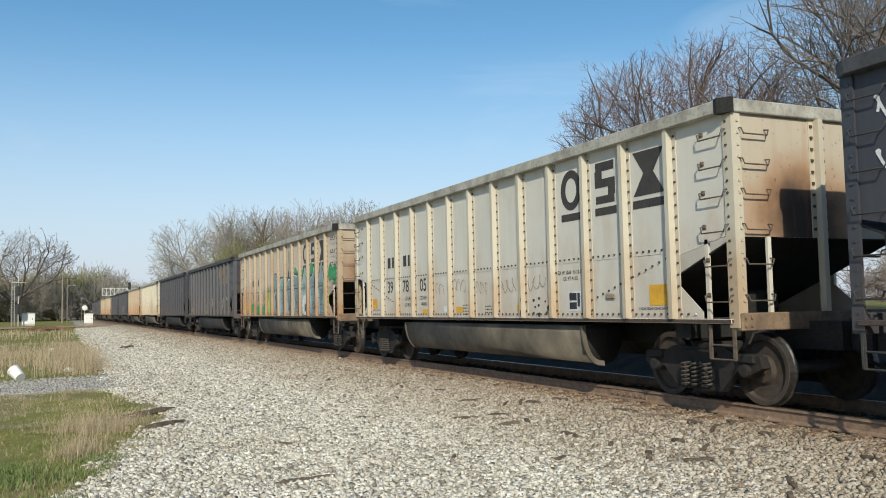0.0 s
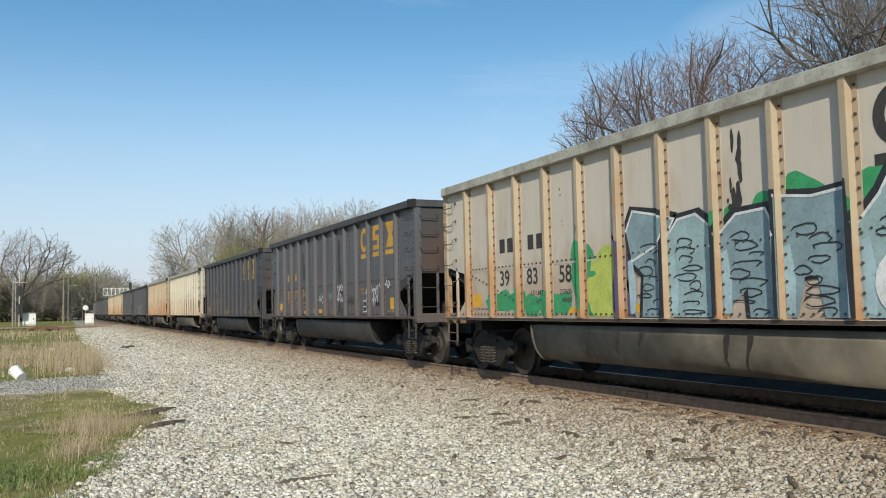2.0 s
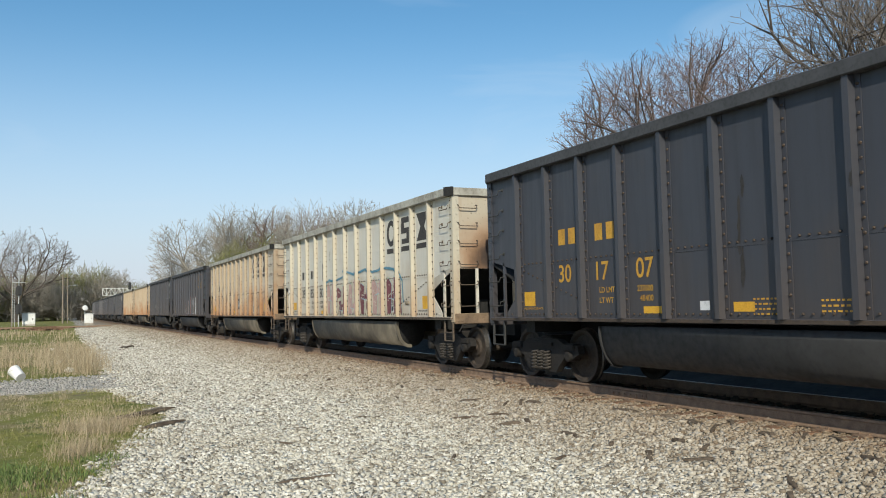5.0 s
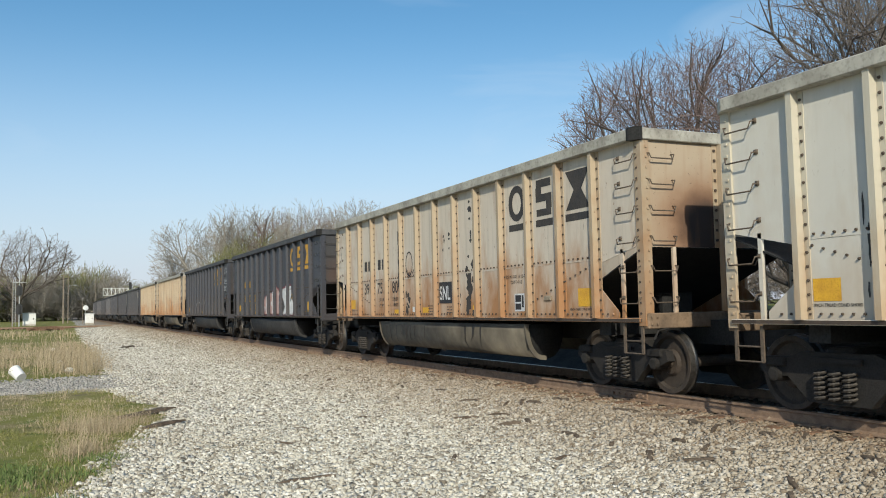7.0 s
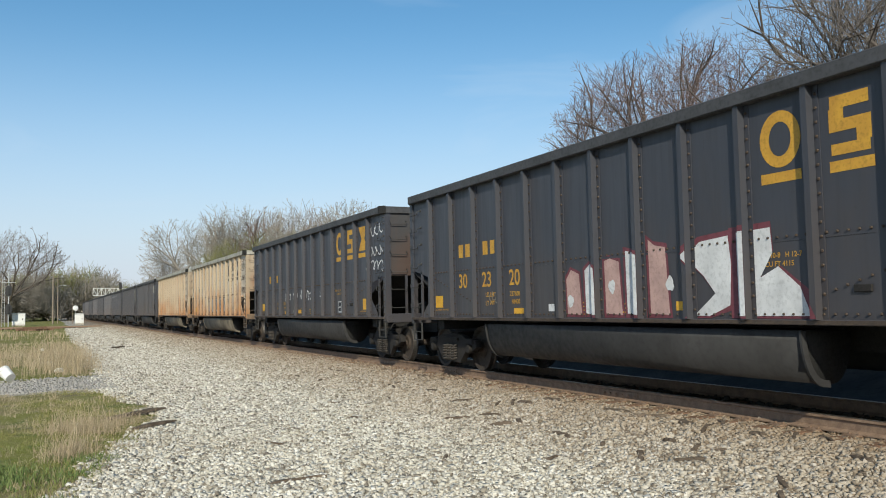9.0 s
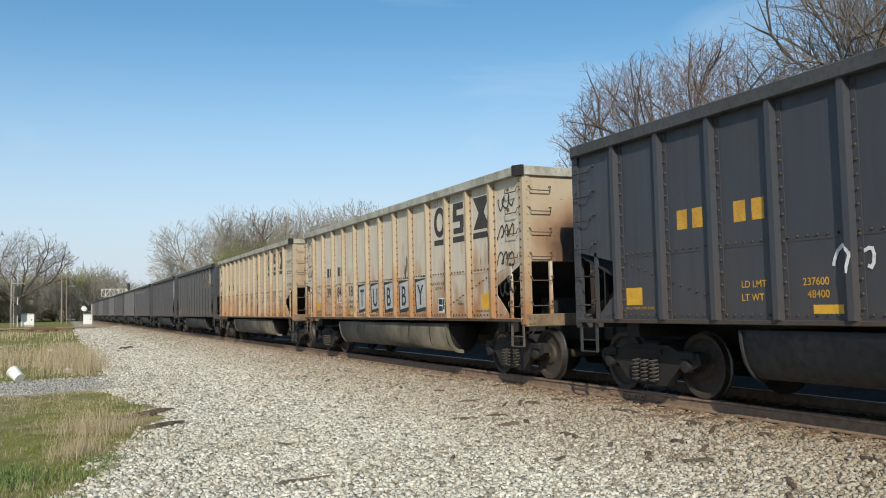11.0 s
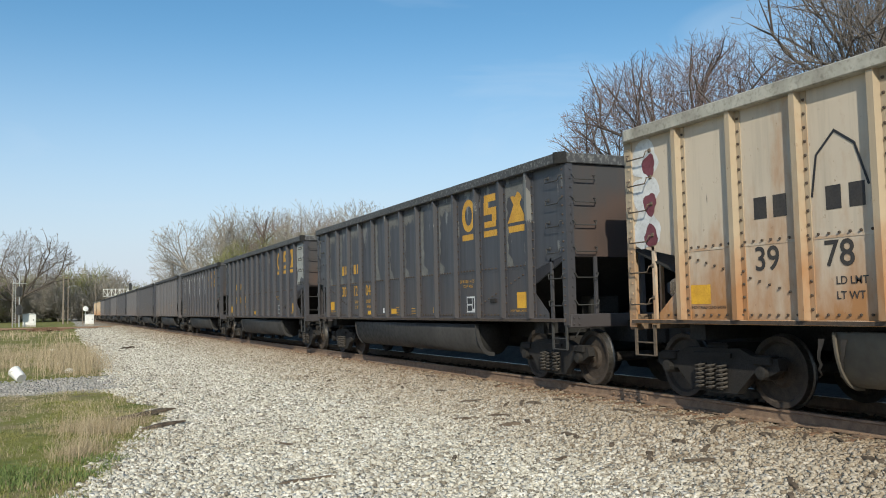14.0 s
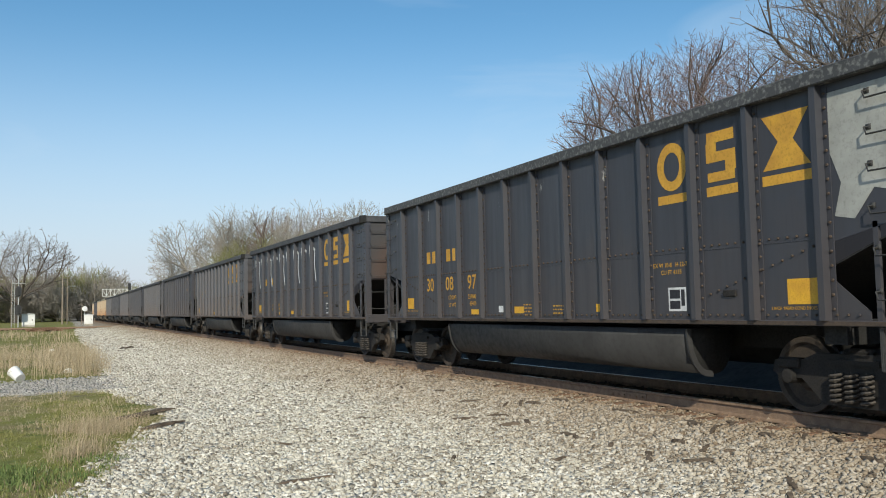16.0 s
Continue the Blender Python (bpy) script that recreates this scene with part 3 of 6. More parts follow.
    for k in range(9):
        for p, q in ((lo[0], lo[1]), (hi[0], hi[1]), (lo[0], hi[0]), (lo[1], hi[1])):
            bm.faces.new((p[k], p[k + 1], q[k + 1], q[k]))
    bmesh.ops.recalc_face_normals(bm, faces=bm.faces[:])
    d["tub_flange"] = bm
    # grab iron on the side: a bar on two feet, dropped in the middle
    bm = bmesh.new()
    tube(bm, [(0, 0.0, 0.03), (-0.075, 0.0, 0.02), (-0.085, 0.03, -0.06), (-0.085, 0.42, -0.06), (-0.075, 0.45, 0.02), (0, 0.45, 0.03)], 0.0105)
    box(bm, -0.012, 0.0, -0.03, 0.03, 0.0, 0.06)
    box(bm, -0.012, 0.0, 0.42, 0.48, 0.0, 0.06)
    d["grab_iron"] = bm
    bm = bmesh.new()
    tube(bm, [(0, 0, 0.03), (0, -0.075, 0.02), (0.03, -0.085, -0.05), (0.42, -0.085, -0.05), (0.45, -0.075, 0.02), (0.45, 0, 0.03)], 0.0105)
    d["end_grab_iron"] = bm
    bm = bmesh.new()
    box(bm, -0.02, 0.02, -0.03, 0.03, 1.1, 2.15)
    d["ladder_rail"] = bm
    # step hung under the end
    bm = bmesh.new()
    tube(bm, [(0, 0.08, 1.0), (0, 0.08, 0.62), (0, 0.5, 0.62), (0, 0.5, 1.0)], 0.017)
    tube(bm, [(0, 0.08, 0.8), (0, 0.5, 0.8)], 0.013)
    box(bm, -0.012, 0.012, 0.055, 0.105, 0.62, 1.05)
    box(bm, -0.012, 0.012, 0.475, 0.525, 0.62, 1.05)
    d["stirrup_step"] = bm
    # coupler with its shank
    bm = bmesh.new()
    box(bm, -0.09, 0.09, -0.62, 0.3, 0.78, 0.98, 0.02)
    prism(bm, [(-0.2, -0.86), (-0.05, -0.9), (0.0, -0.78), (0.14, -0.8), (0.19, -0.62), (0.1, -0.52), (-0.18, -0.54)], "z", 0.72, 1.02)
    tube(bm, [(-0.3, 0.1, 1.02), (-0.9, 0.0, 1.0), (-1.3, -0.08, 0.95), (-1.4, -0.1, 0.82)], 0.016)
    tube(bm, [(0.3, 0.0, 0.8), (0.28, -0.3, 0.6), (0.22, -0.6, 0.52), (0.1, -0.82, 0.56)], 0.022)
    d["coupler"] = bm
    # side frame of a truck, seen from the side
    bm = bmesh.new()
    top = [(-1.16, 0.5), (-1.12, 0.64), (-0.7, 0.66), (-0.5, 0.74), (0.5, 0.74), (0.7, 0.66), (1.12, 0.64), (1.16, 0.5), (0.98, 0.42), (0.72, 0.44),
           (0.5, 0.24), (0.42, 0.16), (-0.42, 0.16), (-0.5, 0.24), (-0.72, 0.44), (-0.98, 0.42)]
    prism(bm, top, "x", -1.06, -0.93)
    prism(bm, [(-0.36, 0.62), (0.36, 0.62), (0.36, 0.68), (-0.36, 0.68)], "x", -1.1, -1.06)
    for y in (-0.89, 0.89):
        lathe(bm, [(-1.13, 0.06), (-1.12, 0.085), (-0.9, 0.1)], 12, "x", (0, y, 0.457))
        box(bm, -1.1, -0.92, y - 0.16, y + 0.16, 0.55, 0.67, 0.02)
    d["side_frame"] = bm
    # one coil spring
    bm = bmesh.new()
    coil = [(-1.1 + 0.066 * math.cos(k * 0.7), 0.066 * math.sin(k * 0.7), 0.2 + k * 0.0062) for k in range(56)]
    tube(bm, coil, 0.017, 5)
    d["coil_spring"] = bm
    bm = bmesh.new()
    box(bm, -1.0, 1.0, -0.2, 0.2, 0.5, 0.8, 0.03)
    for y in (-0.42, 0.42):
        box(bm, -0.85, 0.85, y - 0.04, y + 0.04, 0.36, 0.5)
        box(bm, -0.82, -0.68, y - 0.06, y + 0.06, 0.25, 0.6)
    d["bolster"] = bm
    # wheelset: two dished wheels on an axle
    bm = bmesh.new()
    prof = [(-0.80, 0.12), (-0.80, 0.16), (-0.755, 0.2), (-0.752, 0.36), (-0.80, 0.39), (-0.805, 0.45), (-0.80, 0.457), (-0.72, 0.465), (-0.70, 0.485), (-0.672, 0.48), (-0.665, 0.4),
            (-0.71, 0.36), (-0.71, 0.2), (-0.66, 0.15), (-0.66, 0.1)]
    lathe(bm, prof, 32, "x")
    lathe(bm, [(-w, r) for w, r in prof], 32, "x")
    for f in bm.faces:
        c = f.calc_center_median()
        if math.hypot(c.y, c.z) > 0.452:
            f.material_index = 1
    lathe(bm, [(-1.05, 0.075), (-0.8, 0.08), (-0.66, 0.09), (0, 0.08), (0.66, 0.09), (0.8, 0.08), (1.05, 0.075)], 12, "x")
    d["wheelset"] = bm
    out = {}
    for k, b in d.items():
        out[k] = mesh_of(k, b, UNDER, k in ("tub", "grab_iron"))
        if k in ("side_post", "corner_post", "side_sill", "seam", "end_post"):
            out[k].materials.append(STUD)
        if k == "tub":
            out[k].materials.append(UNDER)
        if k == "wheelset":
            out[k].materials.append(WHEEL_TREAD)
    return out


MESH = shared_meshes()


def piece(name, parent, mat, m=None, mesh=None, label=""):
    ob = part(mesh or name, MESH[mesh or name], None, parent, label, m=m)
    ob.name = name
    ob.material_slots[0].link = "OBJECT"
    ob.material_slots[0].material = mat
    return ob


WHEELS = {"front": [], "rear": []}


def hopper_car(label, paint, rim, iron, tub, post, end, sill, full=True):
    car = tagged(new("coal_gondola"), label, "train car", "cars of the coal train")
    body = piece("body", car, paint)
    piece("seam", body, paint)
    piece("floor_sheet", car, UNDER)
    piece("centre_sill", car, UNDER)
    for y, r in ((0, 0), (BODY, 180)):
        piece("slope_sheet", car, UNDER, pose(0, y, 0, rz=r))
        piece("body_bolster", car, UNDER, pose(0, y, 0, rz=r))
    piece("top_rim", car, rim)
    for y in POSTS:
        piece("side_post", car, post, pose(-SHEET, y, 0))
    for y in POSTS:
        piece("side_post", car, post, pose(SHEET, y, 0, rz=180))
    for x, y, r in ((-SHEET, 0, 0), (SHEET, 0, 90), (SHEET, BODY, 180), (-SHEET, BODY, 270)):
        piece("corner_post", car, post, pose(x, y, 0, rz=r))
    piece("side_sill", car, paint)
    piece("side_sill", car, paint, pose(0, BODY, 0, rz=180))
    for y, r in ((0, 0), (BODY, 180)):
        piece("end_sill", car, sill, pose(0, y, 0, rz=r))
        piece("end_sheet", car, end, pose(0, y, 0, rz=r), label="scorched end sheet, middle darkened for shade")
        piece("corner_cap", car, UNDER, pose(0, y, 0, rz=r))
        piece("end_post", car, post, pose(0, y, 0, rz=r))
        piece("coupler", car, CASTING, pose(0, y, 0, rz=r))
        if full:
            # grab irons and ladders at the corner next to the camera
            for z in (2.28, 2.72, 3.1, 3.48):
                piece("grab_iron", car, iron, pose(-SHEET, 0.08, z) if y == 0 else pose(-SHEET, BODY - 0.53, z))
                piece("end_grab_iron", car, iron, pose(-SHEET + 0.1, y, z) if y == 0 else pose(-SHEET + 0.55, y, z, rz=180))
            for z in (1.4, 1.85):
                piece("ladder_rung", car, iron, pose(-SHEET + 0.01, 0.05, z) if y == 0 else pose(-SHEET + 0.01, BODY - 0.5, z), "grab_iron")
                piece("ladder_rung", car, iron, pose(-SHEET + 0.1, y, z) if y == 0 else pose(-SHEET + 0.55, y, z, rz=180), "end_grab_iron")
            piece("ladder_rail", car, paint, pose(-SHEET + 0.02, 0.52 if y == 0 else BODY - 0.52, 0))
            piece("ladder_rail", car, paint, pose(-SHEET + 0.55, y + (0.01 if y == 0 else -0.01), 0, rz=90))
            piece("stirrup_step", car, iron, pose(-SHEET, 0 if y == 0 else BODY - 0.58, 0))
    tub_ob = piece("tub", car, tub)
    for m in (pose(0, 0, 0), pose(0, 7.53, 0), pose(0, BODY - 0.03, 0, rz=180), pose(0, BODY - 7.5, 0, rz=180)):
        piece("tub_flange", tub_ob, tub, m)
    for y in (TRUCK, BODY - TRUCK):
        truck = piece("truck", car, CASTING, pose(0, y, 0), "bolster")
        for r in (0, 180):
            piece("side_frame", truck, CASTING, pose(0, 0, 0, rz=r))
            for dy in (-0.2, 0.0, 0.2):
                piece("coil_spring", truck, SPRING, pose(0, dy, 0, rz=r))
        for key, dy in (("front", -0.89), ("rear", 0.89)):
            axle = piece("wheelset", truck, WHEEL, pose(0, dy, 0.457))
            WHEELS[key].append(axle)
    return car


# shapes painted on the sides
def decal(name, polys, mat, car, lift=0.004, label="", x=None, flat=False):
    """Flat painted shapes on the side sheet: lists of (y, z) outlines."""
    bm = bmesh.new()
    px = -SHEET - lift if x is None else x
    # overlapping strokes lie a hair above one another
    step = 0.0 if flat else 0.0016 / max(4, len(polys))
    for i, poly in enumerate(polys):
        vs = [bm.verts.new((px - i * step, y, z)) for y, z in poly]
        f = bm.faces.new(vs)
        f.normal_update()
        if f.normal.x > 0:
            f.normal_flip()
    bmesh.ops.triangulate(bm, faces=bm.faces[:])
    return part(name, bm, mat, car, label)


def rect(y0, y1, z0, z1):
    return [(y0, z0), (y1, z0), (y1, z1), (y0, z1)]


def lettering(body, size, y, z, mat, car, label="", squeeze=1.0, lift=0.006):
    """Readable stencilled figures, standing on the side sheet with their left end at y."""
    me = GLYPHS[body].copy()
    me.transform(Matrix(((0, 0, -1, -SHEET - lift), (-squeeze * size, 0, 0, y), (0, size, 0, z), (0, 0, 0, 1))))
    me.materials.clear()
    me.materials.append(mat)
    return part("car_number", me, None, car, label)


def emblem(car, mat):
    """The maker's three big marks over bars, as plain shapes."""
    def arc(cy, cz, ry, rz, a0, a1, n=14):
        return [(cy + ry * math.cos(a0 + (a1 - a0) * k / n), cz + rz * math.sin(a0 + (a1 - a0) * k / n)) for k in range(n + 1)]
    o, i = arc(3.62, 3.2, 0.30, 0.33, 0, 2 * math.pi, 24), arc(3.62, 3.2, 0.16, 0.2, 0, 2 * math.pi, 24)
    ring = [[o[k], o[k + 1], i[k + 1], i[k]] for k in range(24)]
    steps = [rect(2.44, 2.92, 3.38, 3.52), rect(2.42, 2.94, 3.13, 3.26), rect(2.44, 2.92, 2.88, 3.0), rect(2.75, 2.94, 3.26, 3.38), rect(2.42, 2.6, 3.0, 3.13)]
    glass = [[(1.98, 3.52), (1.28, 3.52), (1.52, 3.2), (1.74, 3.2)], [(1.98, 2.88), (1.28, 2.88), (1.52, 3.2), (1.74, 3.2)]]
    for mark, bar in ((ring, rect(3.33, 3.92, 2.70, 2.82)), (steps, rect(2.4, 2.95, 2.70, 2.82)), (glass, rect(1.26, 2.0, 2.70, 2.82))):
        decal("emblem_mark", mark, mat, car, label="bold stencilled emblem mark", flat=True)
        decal("emblem_bar", [bar], mat, car)


def clip(poly, lo, hi):
    """Cut an outline down to lo <= y <= hi."""
    for keep, at in ((lambda p: p[0] >= lo, lo), (lambda p: p[0] <= hi, hi)):
        out = []
        for a, b in zip(poly, poly[1:] + poly[:1]):
            if keep(a):
                out.append(a)
            if keep(a) != keep(b):
                w = (at - a[0]) / (b[0] - a[0])
                out.append((at, a[1] + (b[1] - a[1]) * w))
        poly = out
        if len(poly) < 3:
            return None
    return poly


def sprayed(name, polys, mat, car, lift, label=""):
    """Paint that runs over sheets and posts alike."""
    ob = decal(name, polys, mat, car, lift, label)
    over = [c for p in POSTS for c in (clip(q, p - 0.04, p + 0.04) for q in polys) if c]
    if over:
        decal("overspray", over, mat, ob, x=-SHEET - 0.1 - lift)
    return ob


def blob(y, z, ry, rz, rng, n=22):
    ph = [rng.uniform(0, 6.28) for _ in range(3)]
    return [(y + ry * (1 + 0.12 * math.sin(3 * a + ph[0]) + 0.07 * math.sin(7 * a + ph[1])) * math.cos(a),
             z + rz * (1 + 0.12 * math.sin(3 * a + ph[0]) + 0.07 * math.sin(5 * a + ph[2])) * math.sin(a)) for a in [2 * math.pi * k / n for k in range(n)]]


def stroke(points, w):
    out = []
    for (a, b) in zip(points, points[1:]):
        d = math.hypot(b[0] - a[0], b[1] - a[1]) or 1
        ny, nz = -(b[1] - a[1]) / d * w / 2, (b[0] - a[0]) / d * w / 2
        ey, ez = (b[0] - a[0]) / d * w * 0.35, (b[1] - a[1]) / d * w * 0.35
        out.append([(a[0] + ny - ey, a[1] + nz - ez), (b[0] + ny + ey, b[1] + nz + ez), (b[0] - ny + ey, b[1] - nz + ez), (a[0] - ny - ey, a[1] - nz - ez)])
    return out


def scrawl(car, y, z, w, h, mat, rng, thick=0.022, loops=6, label="sprayed scribble"):
    """A quick tag: looping unreadable strokes, from y towards the leading end."""
    pts, polys = [], []
    n = loops * 12
    ph = rng.uniform(0, 6)
    for k in range(n + 1):
        u = k / n
        pts.append((y - w * u + 0.32 * w / loops * math.cos(u * loops * 6.28 + ph) * (1 + 0.4 * math.sin(9 * u + ph)),
                    z + h * (0.5 + 0.42 * math.sin(u * loops * 6.28 + ph * 2) * (0.65 + 0.35 * math.sin(17 * u + ph)))))
    cut = [rng.randrange(3, n - 3) for _ in range(max(1, loops // 2))]
    for a, b in zip([0] + sorted(cut), sorted(cut) + [n]):
        polys += stroke(pts[a:b], thick)
    return sprayed("scribble", polys, mat, car, 0.009, label)


def block_piece(car, y0, y1, z0, z1, fills, outline, rng, count, label, lift=0.006, light=None):
    """Large lettering-like blocks, side by side, with dark outlines; no readable word."""
    step = (y1 - y0) / count
    backs, fronts, inner, glints = [], [[] for _ in fills], [], []
    for i in range(count):
        a, b = y0 + i * step, y0 + (i + 1) * step
        j = lambda s: rng.uniform(-s, s)
        k = j(0.2) * step
        top = z1 - rng.uniform(0, 0.22) * (z1 - z0)
        bar = 0.36 * step
        zc = z0 + (top - z0) * rng.choice((0.12, 0.4, 0.68))
        shapes = [[(a + k, top), (a + bar * 0.6 + k, top + 0.06), (a + bar + k * 0.5, top - 0.06), (a + bar + j(0.06), z0 + 0.1), (a + bar * 0.8, z0), (a + j(0.05), z0 + 0.03)],
                  [(b - bar - 0.05, top - 0.12), (b - bar * 0.5, top + 0.04 + j(0.12)), (b - 0.06 + k, top - 0.05), (b - 0.05, (top + z0) / 2 + j(0.1)), (b - 0.07 + j(0.06), z0 + 0.02), (b - bar, z0 + j(0.04))],
                  [(a + 0.2 * step, zc), (b - 0.2 * step, zc + j(0.12)), (b - 0.15 * step, zc + 0.22 * (top - z0)), (a + 0.2 * step, zc + 0.26 * (top - z0) + j(0.05))]]
        fill = rng.randrange(len(fills))
        for s in shapes:
            n = len(s)
            cy, cz = sum(p[0] for p in s) / n, sum(p[1] for p in s) / n
            backs.append([(p[0] + (0.06 if p[0] > cy else -0.06), max(1.14, p[1] + (0.06 if p[1] > cz else -0.06))) for p in s])
            fronts[fill].append(s)
            if light:
                glints += stroke([s[-1], s[0], s[1]], 0.022)
            for _ in range(4):
                py, pz = cy + j(0.3 * bar), cz + j(0.3 * (top - z0))
                inner += stroke([(py, pz), (py + j(0.12), pz + j(0.05)), (py + j(0.14), pz + j(0.08)), (py + j(0.12), pz + j(0.06))], 0.016)
    sprayed("outline", backs, outline, car, lift, label)
    for k, (mat, polys) in enumerate(zip(fills, fronts)):
        if polys:
            sprayed("fill", polys, mat, car, lift + 0.0018 * (k + 1))
    up = lift + 0.0018 * (len(fills) + 1)
    sprayed("inner_lines", inner, outline, car, up)
    if light:
        sprayed("glint", glints, light, car, up + 0.0018)


def tar_run(car, y, z1, z0, w, rng, count=6):
    """A ragged black tar stain running down a sheet: drawn-out blobs strung one under another."""
    polys = []
    for k in range(count):
        u = (k + rng.uniform(0, 0.8)) / count
        h = (z1 - z0) * rng.uniform(0.10, 0.34)
        zc = min(z1 - h / 2, max(z0 + h / 2, z1 + (z0 - z1) * u))
        yc, r = y + rng.uniform(-0.5, 0.5) * w, w * rng.uniform(0.18, 0.42)
        polys.append([(yc + r * (0.8 + 0.3 * math.sin(2.6 * a + k)) * math.cos(a), max(1.14, zc + h / 2 * math.sin(a))) for a in [2 * math.pi * q / 14 for q in range(14)]])
    tagged(sprayed("tar_run", polys, TAR, car, 0.0045, "black tar stain running down the sheet"), kind="stuff")


def tub_run(car, y, w, rng):
    """A dark drip that follows the round of the tub."""
    bm = bmesh.new()
    rows, end = [], rng.uniform(0.4, 1.0)
    for k in range(8):
        a = math.pi - 0.12 - end * k / 7
        c = math.copysign(abs(math.cos(a)) ** 0.75, math.cos(a))
        x, z = -1.0 + 0.404 * c, 1.0 - 0.624 * math.sin(a)
        half, off = w * (1 - 0.8 * k / 7) * rng.uniform(0.7, 1.2) / 2, 0.03 * k * rng.uniform(0.5, 1.0)
        rows.append([bm.verts.new((x, y + off - half, z)), bm.verts.new((x, y + off + half, z))])
    for p, q in zip(rows, rows[1:]):
        bm.faces.new((p[0], p[1], q[1], q[0]))
    part("tub_drip", bm, TAR, car)


def wild_letter(car, outline, fill, rng):
    """One bulging sprayed figure: black edge, pale fill, white rim along its top, wandering lines inside."""
    n = len(outline)
    cy, cz = sum(p[0] for p in outline) / n, sum(p[1] for p in outline) / n
    edge = [(p[0] + (0.07 if p[0] > cy else -0.07), max(1.14, p[1] + (0.08 if p[1] > cz else -0.04))) for p in outline]
    sprayed("black_edge", [edge], INK, car, 0.010, "black sprayed edge")
    sprayed("pale_fill", [outline], fill, car, 0.0125, "pale teal sprayed fill")
    rim = [p for p in outline if p[1] > 1.9]
    sprayed("white_rim", stroke(rim, 0.035), CHALK, car, 0.0165, "thin white sprayed rim")
    y0, y1 = min(p[0] for p in outline), max(p[0] for p in outline)
    sprayed("mint_side", [[(y1 - 0.05, 1.2), (y1 - 0.02, 1.95), (y1 - 0.13, 2.0), (y1 - 0.2, 1.6), (y1 - 0.17, 1.18)]], SKY, car, 0.0145)
    lines = []
    for k in range(9):
        ring = blob(rng.uniform(y0 + 0.3, y1 - 0.3), 1.22 + 0.115 * k, rng.uniform(0.1, 0.24), rng.uniform(0.025, 0.07), rng, 11)
        lines += stroke(ring[:rng.choice((8, 11))], 0.016)
    tagged(sprayed("wandering_lines", lines, INK, car, 0.0185, "thin black wandering lines"), kind="stuff")


def spray(name, c):
    return worn(name, c, tuple(v * 0.75 for v in c), 3, 0.6, 0.05)


TEAL, PALE_TEAL, GREEN, LIME, PURPLE = spray("spray_teal", (0.20, 0.36, 0.36)), spray("spray_pale_teal", (0.33, 0.45, 0.46)), spray("spray_green", (0.05, 0.33, 0.13)), spray("spray_lime", (0.52, 0.58, 0.12)), spray("spray_purple", (0.13, 0.09, 0.18))
GREYISH = spray("spray_pale_grey", (0.50, 0.50, 0.50))
CREAMY = spray("spray_cream", (0.62, 0.57, 0.44))
TAR = worn("tar", (0.028, 0.024, 0.022), (0.05, 0.042, 0.036), 9, 0.6, 0.2)
INK, CHALK, MAROON, ROSE, SKY, ORANGE = spray("spray_black", (0.025, 0.025, 0.03)), spray("spray_white", (0.74, 0.74, 0.74)), spray("spray_maroon", (0.185, 0.05, 0.065)), spray("spray_rose", (0.55, 0.36, 0.32)), spray("spray_pale_blue", (0.40, 0.55, 0.60)), spray("spray_orange", (0.55, 0.2, 0.06))


